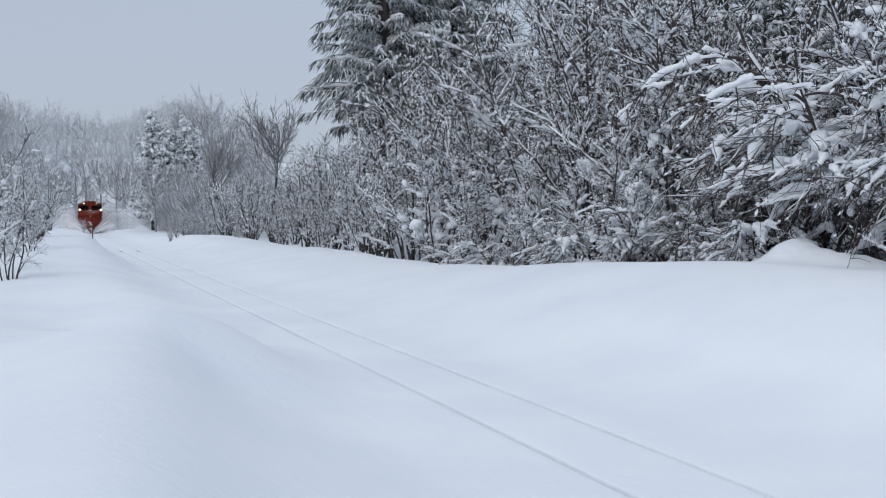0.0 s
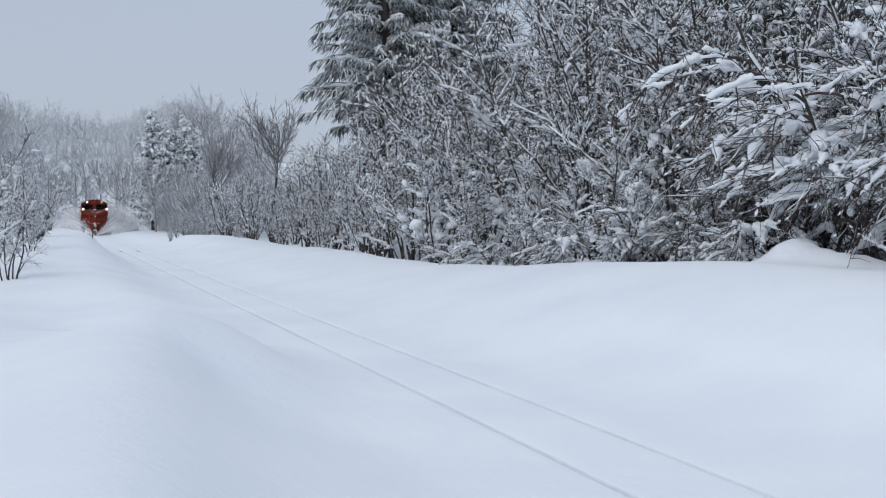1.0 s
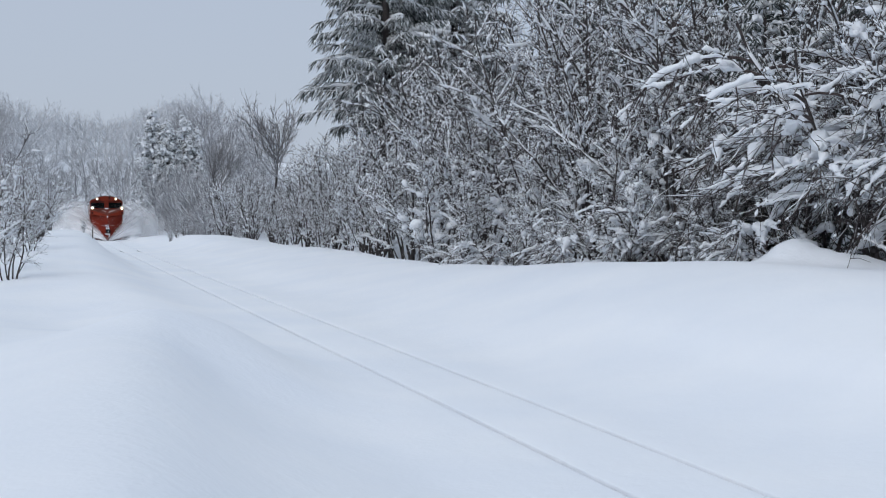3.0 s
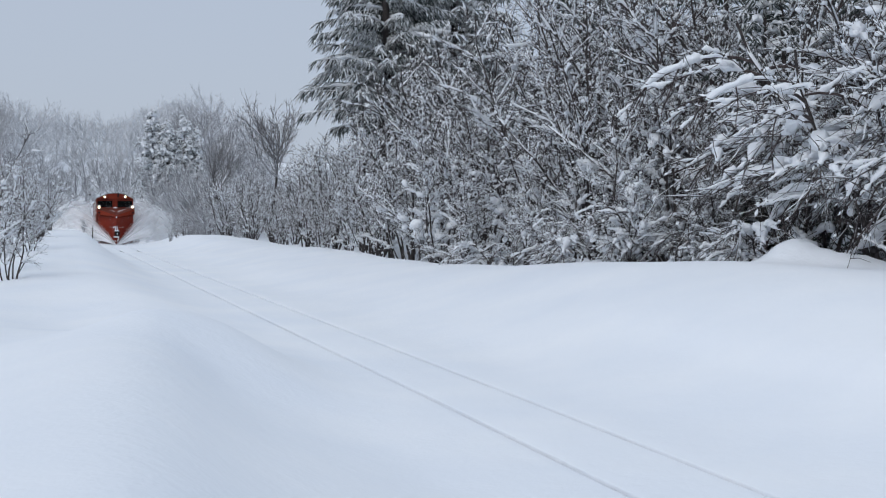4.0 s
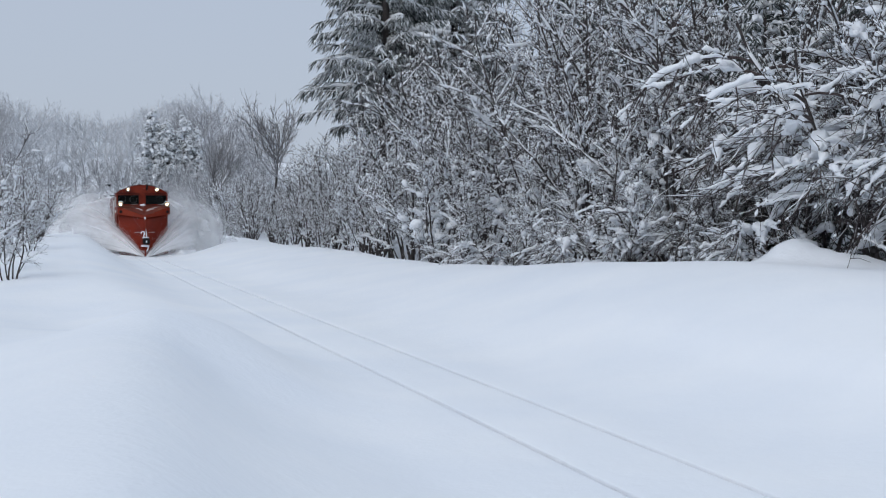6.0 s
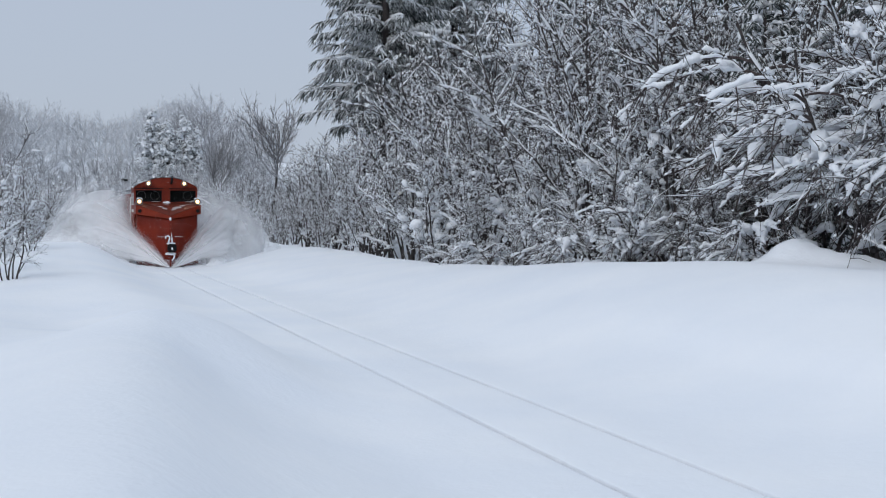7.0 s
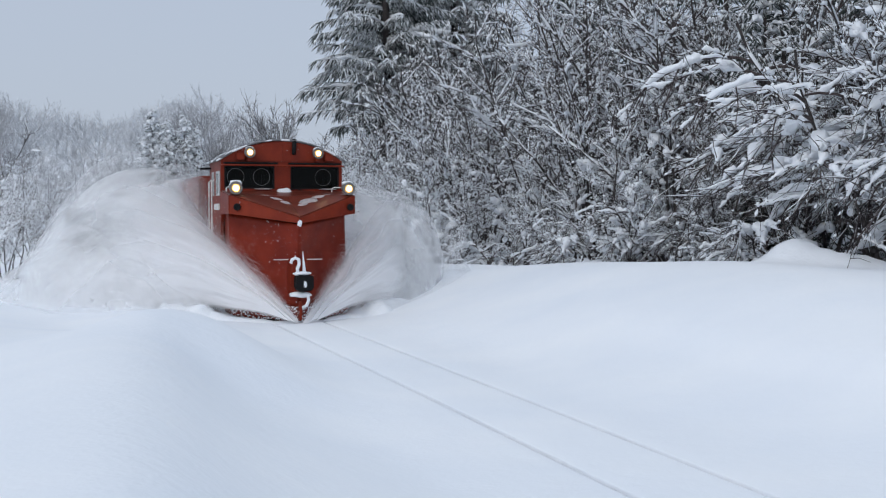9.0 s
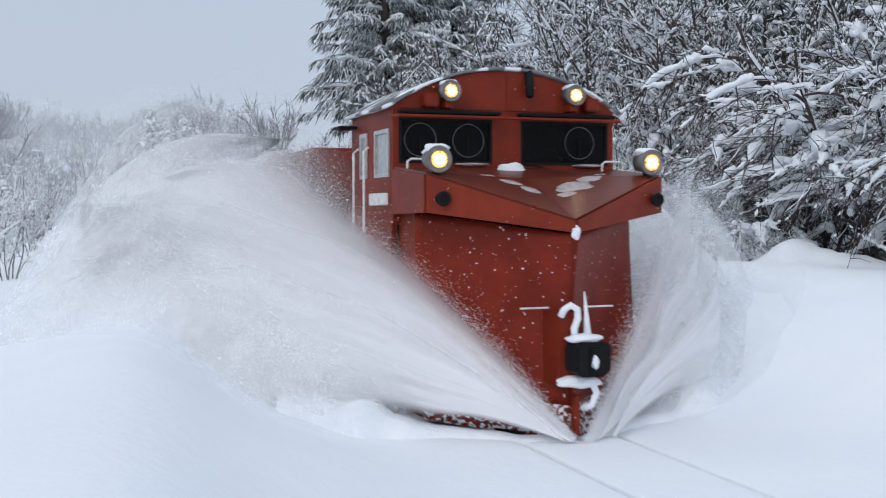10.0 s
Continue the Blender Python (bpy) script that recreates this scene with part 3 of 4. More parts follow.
b_.inputs["Transmission Weight"].default_value = 0.9
b_.inputs["IOR"].default_value = 1.18


def glow(name, colour, strength):
    m, n, l, b = material(name, 0.2)
    b.inputs["Base Color"].default_value = (*colour, 1)
    b.inputs["Emission Color"].default_value = (*colour, 1)
    b.inputs["Emission Strength"].default_value = strength
    return m


LIT = glow("lit_headlamp_bulb", (1.0, 0.80, 0.50), 42.0)
LIT_RIM = glow("lit_headlamp_reflector", (1.0, 0.52, 0.16), 1.0)
# the sky's reflection in the side panes, put in as a pale base colour
SKY_PANE = plain("sky_painted_side_glass", (0.34, 0.37, 0.37), 0.18)
MIRROR = plain("dull_reflector", (0.25, 0.22, 0.17), 0.35, 0.9)


def part(name, bm, mat, parent, label="", bevel=0.0, smooth_it=False):
    if bevel:
        bmesh.ops.bevel(bm, geom=bm.edges[:], offset=bevel, segments=2, affect="EDGES", clamp_overlap=True)
    bmesh.ops.recalc_face_normals(bm, faces=bm.faces[:])
    for f in bm.faces:
        f.smooth = smooth_it
    me = bpy.data.meshes.new(name)
    bm.to_mesh(me)
    bm.free()
    me.materials.append(mat)
    ob = new(name, me)
    ob.parent = parent
    if label:
        ob["label"] = label
    return ob


def box(x0, x1, y0, y1, z0, z1, bm=None):
    bm = bm or bmesh.new()
    m = Matrix.Translation(((x0 + x1) / 2, (y0 + y1) / 2, (z0 + z1) / 2)) @ Matrix.Diagonal((x1 - x0, y1 - y0, z1 - z0, 1))
    bmesh.ops.create_cube(bm, size=1, matrix=m)
    return bm


def rod(a, b, r0, r1=None, sides=16, bm=None):
    bm = bm or bmesh.new()
    a, b = Vector(a), Vector(b)
    m = Matrix.Translation((a + b) / 2) @ (b - a).to_track_quat("Z", "Y").to_matrix().to_4x4()
    bmesh.ops.create_cone(bm, cap_ends=True, segments=sides, radius1=r0, radius2=r0 if r1 is None else r1, depth=(b - a).length, matrix=m)
    return bm


def pipe(points, r, sides=8, bm=None):
    """A bent rod in one piece, closed at both ends."""
    bm = bm or bmesh.new()
    P = [Vector(p) for p in points]
    rows = []
    for i, p in enumerate(P):
        d = (P[min(i + 1, len(P) - 1)] - P[max(i - 1, 0)]).normalized()
        a = d.cross(Vector((0.31, 0.9, 0.3))).normalized()
        b = d.cross(a)
        rows.append([bm.verts.new(p + r * (math.cos(2 * math.pi * j / sides) * a + math.sin(2 * math.pi * j / sides) * b)) for j in range(sides)])
    for u, v in zip(rows, rows[1:]):
        for j in range(sides):
            bm.faces.new((u[j], u[(j + 1) % sides], v[(j + 1) % sides], v[j]))
    bm.faces.new(rows[0][::-1])
    bm.faces.new(rows[-1])
    return bm


def ring(c, r, thick, bm=None, n=40, k=6):
    """A hoop standing in the x-z plane."""
    bm = bm or bmesh.new()
    rows = []
    for i in range(n):
        a = 2 * math.pi * i / n
        e = Vector((math.cos(a), 0, math.sin(a)))
        rows.append([bm.verts.new(Vector(c) + e * (r + thick * math.cos(2 * math.pi * j / k)) + Vector((0, thick * math.sin(2 * math.pi * j / k), 0))) for j in range(k)])
    for i in range(n):
        for j in range(k):
            bm.faces.new((rows[i][j], rows[(i + 1) % n][j], rows[(i + 1) % n][(j + 1) % k], rows[i][(j + 1) % k]))
    return bm


def plate(corners, thick, bm=None):
    """A flat or folded sheet of steel with its thickness below or behind."""
    bm = bm or bmesh.new()
    c = [Vector(p) for p in corners]
    nrm = (c[1] - c[0]).cross(c[2] - c[0]).normalized() * thick
    top, low = [bm.verts.new(p) for p in c], [bm.verts.new(p - nrm) for p in c]
    bm.faces.new(top)
    bm.faces.new(low[::-1])
    for i in range(len(c)):
        j = (i + 1) % len(c)
        bm.faces.new((top[i], low[i], low[j], top[j]))
    return bm


def mound(c, rx, ry, rz, seed, bm=None, lie=None):
    """A lump of settled snow."""
    bm = bm or bmesh.new()
    new_v = bmesh.ops.create_icosphere(bm, subdivisions=3, radius=1)["verts"]
    for v in new_v:
        k = 1 + 0.35 * noise.noise(v.co * 1.6 + Vector((seed, 2 * seed, 0)))
        v.co = Vector((v.co.x * rx * k, v.co.y * ry * k, v.co.z * rz * k)) + Vector(c)
        if lie:
            v.co.z += lie(v.co.x, v.co.y) - c[2]
    return bm


def arch(x, y, z=0.0):
    return math.sqrt(max(0.0, 2.36 ** 2 - x * x)) - (2.36 - 3.90) + z


def headlamp(x, y, z, size, parent, hood, name="headlamp"):
    lamp = part(name, rod((x, y + 0.30 * size / 0.17, z + 0.02), (x, y, z), size * 0.82, size, 24), GREY, parent, "round grey headlamp, lit", 0.008, True)
    part("bezel", ring((x, y - 0.005, z), size * 0.92, 0.018), GREY, lamp)
    part("reflector", rod((x, y - 0.002, z), (x, y - 0.010, z), size * 0.84, size * 0.84, 28), MIRROR, lamp, "dull silvery lamp reflector")
    part("lens", rod((x, y - 0.008, z), (x, y - 0.020, z), size * 0.66, size * 0.56, 28), LIT_RIM, lamp, "warm glowing lamp glass")
    part("bulb", rod((x, y - 0.018, z), (x, y - 0.030, z), size * 0.40, size * 0.30, 24), LIT, lamp, "glowing warm white bulb")
    part("guard_bar", rod((x, y - 0.034, z - size * 0.9), (x, y - 0.034, z + size * 0.9), 0.004, 0.004, 6), GREY, lamp)
    part("guard_bar", rod((x - size * 0.9, y - 0.034, z), (x + size * 0.9, y - 0.034, z), 0.004, 0.004, 6), GREY, lamp)
    part("snow_cap", mound((x + 0.02, y + 0.16, z + size * 0.75), size * hood, 0.17, size * 0.55 * hood, x * 3 + z), TREE_SNOW, lamp, "lump of snow on the lamp", 0, True)
    return lamp


car = tagged(new("snowplough_car"), "red wedge-nosed rail snowplough with four lit headlamps, driving through snow", "train")

# cab: walls round real window openings
cab = box(-1.36, 1.36, 0.0, 0.06, 2.15, 2.83)
for x0, x1 in ((-1.36, -1.29), (-0.18, 0.18), (1.29, 1.36)):
    box(x0, x1, 0.0, 0.06, 2.83, 3.33, cab)
box(-1.36, 1.36, 0.0, 0.06, 3.33, 3.445, cab)
part("cab_front", cab, RED, car)
gable = bmesh.new()
xs = [-1.36 + 2.72 * i / 24 for i in range(25)]
top = [(x, arch(x, 0) - 0.012) for x in xs]
pts = [(-1.36, 3.44)] + top + [(1.36, 3.44)]
fr, bk = [gable.verts.new((x, -0.012, z)) for x, z in pts], [gable.verts.new((x, 0.06, z)) for x, z in pts]
gable.faces.new(fr)
gable.faces.new(bk[::-1])
for i in range(len(pts)):
    j = (i + 1) % len(pts)
    gable.faces.new((fr[i], bk[i], bk[j], fr[j]))
part("cab_gable", gable, RED, car)
for s in (-1, 1):
    side = bmesh.new()
    a, b = sorted((s * 1.30, s * 1.362))
    box(a, b, 0.06, 1.75, 0.55, 2.68, side)
    box(a, b, 0.06, 1.75, 3.22, 3.445, side)
    for y0, y1 in ((0.06, 0.12), (0.70, 1.02), (1.34, 1.75)):
        box(a, b, y0, y1, 2.68, 3.22, side)
    part("cab_side", side, RED, car)
    for y0, y1 in ((0.12, 0.70), (1.02, 1.34)):
        f = bmesh.new()
        c0, c1 = sorted((s * 1.345, s * 1.378))
        for q in ((y0, y0 + 0.045, 2.68, 3.22), (y1 - 0.045, y1, 2.68, 3.22), (y0 + 0.045, y1 - 0.045, 2.68, 2.725), (y0 + 0.045, y1 - 0.045, 3.175, 3.22)):
            box(c0, c1, *q, f)
        w = part("side_window_frame", f, ALLOY, car, "pale alloy frame of the side window")
        part("pane", box(s * 1.35 - 0.004, s * 1.35 + 0.004, y0 + 0.04, y1 - 0.04, 2.72, 3.18), SKY_PANE, w)
    part("step_panel", box(*sorted((s * 1.365, s * 1.40)), 0.15, 0.85, 2.36, 2.50), WHITE, car, "white snow-covered step panel", 0.01)
    for y in (0.95, 1.42):
        part("grab_rail", pipe([(s * 1.37, y, 1.7), (s * 1.43, y, 1.75), (s * 1.43, y, 3.0), (s * 1.37, y, 3.05)], 0.016), WHITE, car, "white hand rail beside the door")
    part("side_step", box(*sorted((s * 1.30, s * 1.46)), 0.9, 1.5, 1.16, 1.20), BLACK, car, "", 0.008)
part("cab_back", box(-1.30, 1.30, 1.69, 1.75, 1.2, 3.445), RED, car)
part("cab_floor", box(-1.30, 1.30, 0.06, 1.69, 2.02, 2.08), CABIN, car)
part("control_desk", box(-1.2, 1.2, 0.12, 0.5, 2.08, 2.74), CABIN, car, "dark control desk", 0.03)
part("driver_seat", box(-0.95, -0.5, 0.95, 1.4, 2.08, 2.85), CABIN, car, "dark empty driver's seat", 0.05)
roof = bmesh.new()
xs = [-1.44 + 2.88 * i / 28 for i in range(29)]
prof = [(x, arch(min(1.40, max(-1.40, x)), 0) - 0.25 * max(0, abs(x) - 1.40)) for x in xs]
A = [[roof.verts.new((x, y, z + o)) for x, z in prof] for y in (-0.05, 1.82) for o in (0.0, 0.035)]
for r0, r1 in ((0, 1), (3, 2), (1, 3), (2, 0)):
    for i in range(28):
        roof.faces.new((A[r0][i], A[r0][i + 1], A[r1][i + 1], A[r1][i]))
for i in (0, 28):
    roof.faces.new((A[0][i], A[1][i], A[3][i], A[2][i]))
part("roof", roof, ROOF, car, "arched grey roof with a dark rim", 0, True)
part("visor", box(-1.31, -0.12, -0.16, 0.0, 3.375, 3.41), BLACK, car, "black window visor", 0.01)
part("visor", box(0.12, 1.31, -0.16, 0.0, 3.375, 3.41), BLACK, car, "black window visor", 0.01)
part("visor_rail", pipe([(-1.38, -0.05, 3.34), (-1.36, -0.19, 3.34), (1.36, -0.19, 3.34), (1.38, -0.05, 3.34)], 0.018), RED, car)
for x0, x1, hoops in ((-1.29, -0.18, (-1.04, -0.47)), (0.18, 1.29, (0.92,))):
    f = bmesh.new()
    for q in ((x0, x0 + 0.03, 2.83, 3.33), (x1 - 0.03, x1, 2.83, 3.33), (x0 + 0.03, x1 - 0.03, 2.83, 2.86), (x0 + 0.03, x1 - 0.03, 3.30, 3.33)):
        box(q[0], q[1], -0.008, 0.05, q[2], q[3], f)
    w = part("front_window_frame", f, BLACK, car, "black rubber window frame")
    part("pane", box(x0 + 0.02, x1 - 0.02, 0.015, 0.023, 2.85, 3.31), GLASS, w, "dark cab windscreen")
    for c in hoops:
        h = part("clear_view_ring", ring((c, -0.006, 3.09), 0.185, 0.0045), GREY, w, "round spinning clear-view screen")
        part("hub_arm", box(c - 0.006, c + 0.006, -0.010, -0.002, 2.93, 3.14), BLACK, h)
    part("snow_sill", mound(((x0 + x1) / 2 + 0.3, -0.03, 2.825), 0.2, 0.04, 0.018, x0), SLUSH, w, "snow on the window sill", 0, True)
for x in (-0.95, 1.02):
    part("lamp_box", box(x - 0.09, x + 0.09, -0.16, 0.02, 3.45, 3.60), RED, car, "", 0.015)
part("horn", rod((0.22, -0.16, 3.60), (0.28, 0.02, 3.93), 0.045, 0.055, 14), BLACK, car, "black exhaust horn", 0.008, True)
part("gable_seam", box(-0.008, 0.008, -0.022, -0.012, 3.45, 3.86), RED, car)

# deck over the nose, and its fascia
B0, B1, C0, C1, T, M = (-1.34, 0.0, 2.79), (1.34, 0.0, 2.79), (-1.34, -1.12, 2.69), (1.34, -1.12, 2.69), (0, -1.80, 2.22), (0, -0.55, 2.66)
deck = part("nose_deck", plate([B0, C0, M], 0.03), DECK, car, "folded red steel deck plates with snow patches")
for tri in ([C0, T, M], [T, C1, M], [C1, B1, M], [B1, B0, M]):
    part("deck_plate", plate(tri, 0.03), DECK, deck)
for s in (-1, 1):
    lowc, lowt = (s * 1.34, -1.12, 2.28), (0, -1.80, 2.08)
    f = [(s * 1.34, -1.12, 2.665), (0, -1.80, 2.195), lowt, lowc]
    part("fascia", plate(f if s < 0 else f[::-1], 0.03), RED, car)
    g = [(s * 1.34, 0.0, 2.765), (s * 1.34, -1.12, 2.665), lowc, (s * 1.34, 0.0, 2.26)]
    part("cheek_plate", plate(g if s < 0 else g[::-1], 0.03), RED, car)
    part("skirt_panel", plate([(s * 1.27, -0.84, 0.12), (s * 1.27, -0.50, 2.27), (s * 1.27, 0.10, 2.27), (s * 1.27, 0.10, 0.12)][::-s], 0.05), RED, car)
    part("marker_lamp", ring((s * 1.22, -1.30, 2.42), 0.055, 0.022), BLACK, car, "small unlit black marker lamp")
    part("marker_glass", rod((s * 1.22, -1.16, 2.42), (s * 1.22, -1.30, 2.42), 0.055, 0.055, 16), BLACK, car, "dark lamp glass")
    post = part("lamp_post", pipe([(s * 1.22, -1.04, 2.66), (s * 1.22, -1.02, 2.74)], 0.03), BLACK, car)
    headlamp(s * 1.22, -1.16, 2.82, 0.135, car, 1.0, "low_headlamp")
    part("corner_rail", pipe([(s * 1.30, -0.35, 2.75), (s * 1.30, -0.35, 2.83), (s * 1.26, -0.35, 2.86), (s * 1.08, -0.35, 2.86), (s * 1.04, -0.35, 2.83), (s * 1.04, -0.35, 2.75)], 0.013), WHITE, car, "small white hand loop")
    headlamp(s * 0.76, -0.24, 3.62, 0.115, car, 0.8, "roof_headlamp")
    part("lamp_bracket", box(s * 0.76 - 0.05, s * 0.76 + 0.05, -0.2, 0.0, 3.44, 3.52), RED, car, "", 0.01)
part("nose_snow", mound((0, -1.81, 2.08), 0.045, 0.03, 0.075, 1), TREE_SNOW, deck, "clump of snow on the nose", 0, True)


def deck_z(x, y):
    """Height of the deck's top over a point of its plan."""
    x = abs(x)
    for a, b, c in ((B1, C1, M), (C1, T, M), ((-1.34, 0.0, 2.79), B1, M)):
        den = (b[1] - c[1]) * (a[0] - c[0]) + (c[0] - b[0]) * (a[1] - c[1])
        u = ((b[1] - c[1]) * (x - c[0]) + (c[0] - b[0]) * (y - c[1])) / den
        v = ((c[1] - a[1]) * (x - c[0]) + (a[0] - c[0]) * (y - c[1])) / den
        if u >= -0.001 and v >= -0.001 and u + v <= 1.001:
            return u * a[2] + v * b[2] + (1 - u - v) * c[2]
    return 2.6


for i, (x, y, rx, ry) in enumerate(((0.36, -1.02, 0.27, 0.17), (0.62, -0.88, 0.17, 0.11), (0.20, -1.18, 0.13, 0.08), (-0.14, -1.02, 0.14, 0.12), (-0.30, -0.86, 0.17, 0.08), (-0.52, -0.72, 0.10, 0.06), (0.85, -0.66, 0.09, 0.05))):
    part("snow_patch", mound((x, y, deck_z(x, y)), 0.8 * rx, 0.8 * ry, 0.009, 3 + i, lie=deck_z), SLUSH, deck, "thin patch of half-melted snow", 0, True)
part("snow_heap", mound((0.02, -0.10, deck_z(0.02, -0.10)), 0.17, 0.07, 0.075, 7), TREE_SNOW, deck, "small heap of snow below the windows", 0, True)
part("wiper_arm", pipe([(0.10, -0.06, 2.81), (0.30, -0.05, 2.83), (0.44, -0.03, 2.80)], 0.012), BLACK, deck, "black wiper arm")


def blade_point(s, u, v):
    """u: from the ridge outwards, v: from the foot up."""
    z = (0.0 + 0.12 * u ** 1.5) * (1 - v) + v * (2.06 + 0.22 * u)
    out = 1.28 * u
    y = -1.80 + (0.92 + 0.36 * v) * u - 0.02 * v
    hollow = 0.30 * math.sin(math.pi * min(1, v * 0.95 + 0.05)) * math.sin(math.pi * min(1.0, 0.12 + 0.8 * u))
    return Vector((s * out, y + hollow * (1 - 0.3 * u), z))


for s in (-1, 1):
    for v0, v1, nm, mat, lab in ((0.16, 1.0, "plough_blade", BLADE, "hollow red plough blade spattered with snow"), (0.0, 0.16, "blade_foot", SNOWY_RED, "snow-crusted lower edge of the blade")):
        bm = bmesh.new()
        nu, nv = 18, 18 if v0 else 4
        F = [[bm.verts.new(blade_point(s, i / nu, v0 + (v1 - v0) * j / nv)) for i in range(nu + 1)] for j in range(nv + 1)]
        K = [[bm.verts.new(blade_point(s, i / nu, v0 + (v1 - v0) * j / nv) + Vector((0, 0.04, 0))) for i in range(nu + 1)] for j in range(nv + 1)]
        for j in range(nv):
            for i in range(nu):
                bm.faces.new((F[j][i], F[j][i + 1], F[j + 1][i + 1], F[j + 1][i]))
                bm.faces.new((K[j][i], K[j + 1][i], K[j + 1][i + 1], K[j][i + 1]))
        for j in range(nv):
            for i in (0, nu):
                bm.faces.new((F[j][i], F[j + 1][i], K[j + 1][i], K[j][i]))
        for i in range(nu):
            for j in (0, nv):
                bm.faces.new((F[j][i], F[j][i + 1], K[j][i + 1], K[j][i]))
        part(nm, bm, mat, car, lab, 0, True)
    part("flanger", plate([(s * 0.44, -1.52, 0.0), (s * 0.66, -1.28, 0.0), (s * 0.67, -1.27, 0.07), (s * 0.45, -1.51, 0.05)][::s], 0.04), BLACK, car, "black ice cutter over the rail")
    part("step_bar", pipe([(s * 0.36 - 0.16, -1.62, 1.32), (s * 0.36 + 0.16, -1.60 , 1.32)], 0.010), WHITE, car, "snowy foot bar on the blade")
part("ridge_bar", box(-0.03, 0.03, -1.86, -1.76, 0.06, 0.45), RED, car, "", 0.008)
part("draw_box", box(-0.20, 0.16, -1.86, -1.45, 0.55, 1.28), RED, car, "red coupler housing", 0.012)
coupler = bmesh.new()
pr = [(-0.18, -0.11), (-0.13, -0.17), (0.12, -0.17), (0.19, -0.11), (0.19, 0.12), (0.13, 0.17), (-0.13, 0.17), (-0.18, 0.12)]
f0, f1 = [coupler.verts.new((x + 0.03, -2.16, 0.85 + z)) for x, z in pr], [coupler.verts.new((x * 0.9 + 0.02, -1.84, 0.85 + z * 0.9)) for x, z in pr]
coupler.faces.new(f0)
coupler.faces.new(f1[::-1])
for i in range(8):
    coupler.faces.new((f0[i], f1[i], f1[(i + 1) % 8], f0[(i + 1) % 8]))
cp = part("coupler", coupler, BLACK, car, "black coupler head with snow on it", 0.015)
part("knuckle", box(-0.02, 0.16, -2.20, -2.14, 0.70, 0.98), BLACK, cp, "", 0.02)
part("coupler_snow", mound((0.03, -2.19, 0.83), 0.035, 0.03, 0.08, 9), TREE_SNOW, cp, "", 0, True)
part("coupler_snow", mound((0.0, -2.0, 1.04), 0.19, 0.13, 0.05, 5), TREE_SNOW, cp, "snow cap on the coupler", 0, True)
part("snowy_hose", pipe([(-0.22, -1.93, 1.26), (-0.20, -1.96, 1.33), (-0.13, -1.96, 1.37), (-0.06, -1.96, 1.33), (-0.05, -1.96, 1.24), (-0.09, -1.96, 1.14), (-0.08, -1.96, 1.03)], 0.035, 10), TREE_SNOW, car, "brake hose wrapped in snow", 0, True)
part("snowy_lever", rod((0.06, -1.96, 1.03), (0.03, -1.94, 1.50), 0.042, 0.006, 10), TREE_SNOW, car, "lever caked with snow", 0, True)
part("coupler_snow", mound((0.0, -1.9, 0.60), 0.24, 0.12, 0.06, 6), TREE_SNOW, cp, "", 0, True)
part("hose", pipe([(0.12, -1.9, 0.62), (0.14, -2.0, 0.5), (0.1, -1.98, 0.38), (0.05, -1.88, 0.33)], 0.035), TREE_SNOW, car, "snow-covered air hose", 0, True)

# low frame and running gear behind the cab
part("rear_hood", box(-1.15, 1.15, 1.78, 4.6, 1.15, 2.15), RED, car, "low red hood behind the cab", 0.05)
part("engine_house", box(-1.25, 1.25, 4.62, 9.2, 1.15, 3.25), RED, car, "tall red engine house at the back", 0.08)
part("gutter_plate", box(-1.60, -1.37, 1.45, 1.80, 3.30, 3.335), BLACK, car, "dark plate standing out under the roof's edge", 0.008)
part("underframe", box(-1.25, 1.25, -0.5, 9.3, 0.85, 1.14), BLACK, car, "", 0.02)
for y in (0.9, 3.9, 7.6):
    part("bogie", box(-0.85, 0.85, y - 0.9, y + 0.9, 0.45, 0.75), BLACK, car, "black bogie frame", 0.03)
    for dy in (-0.6, 0.6):
        for s in (-1, 1):
            part("wheel", rod((s * 0.50, y + dy, 0.43), (s * 0.62, y + dy, 0.43), 0.43, 0.40, 24), BLACK, car, "steel wheel")


# ---- powder thrown up by the plough: clouds of single grains that travel with it ----
POWDER, n_, l_, b_ = material("flying_powder_snow", 0.9)
b_.inputs["Base Color"].default_value = (0.98, 0.985, 0.995, 1)
b_.inputs["Specular IOR Level"].default_value = 0.0
tr_ = n_.new("ShaderNodeBsdfTranslucent")
tr_.inputs[0].default_value = (0.98, 0.985, 0.995, 1)
mx_ = n_.new("ShaderNodeMixShader")
mx_.inputs[0].default_value = 0.5
l_.new(b_.outputs[0], mx_.inputs[1])
l_.new(tr_.outputs[0], mx_.inputs[2])
l_.new(mx_.outputs[0], n_["Material Output"].inputs[0])


def curl(P, seed, size, k):
    """Pushes a cloud about in soft swirls."""
    g = np.random.default_rng(seed)
    out = P.copy()
    for i in range(5):
        f = g.normal(0, 1.0 / size, 3) * (1 + 0.7 * i)
        ph, ax = g.uniform(0, 6.28), g.normal(0, 1, 3)
        out += (k / (1 + 0.7 * i)) * np.sin(P @ f + ph)[:, None] * ax[None]
    return out


def grains(name, P, r, seed):
    g = np.random.default_rng(seed)
    P = P[P[:, 2] > -0.05]
    m = len(P)
    a = g.normal(0, 1, (m, 3, 3))
    a -= a.mean(1, keepdims=True)
    a *= (r * g.lognormal(0, 0.35, m))[:, None, None] / (np.abs(a).max((1, 2))[:, None, None] + 1e-6)
    v = (P[:, None] + a).reshape(-1, 3)
    return quad_mesh(name, v, np.arange(3 * m).reshape(-1, 3), POWDER, False)


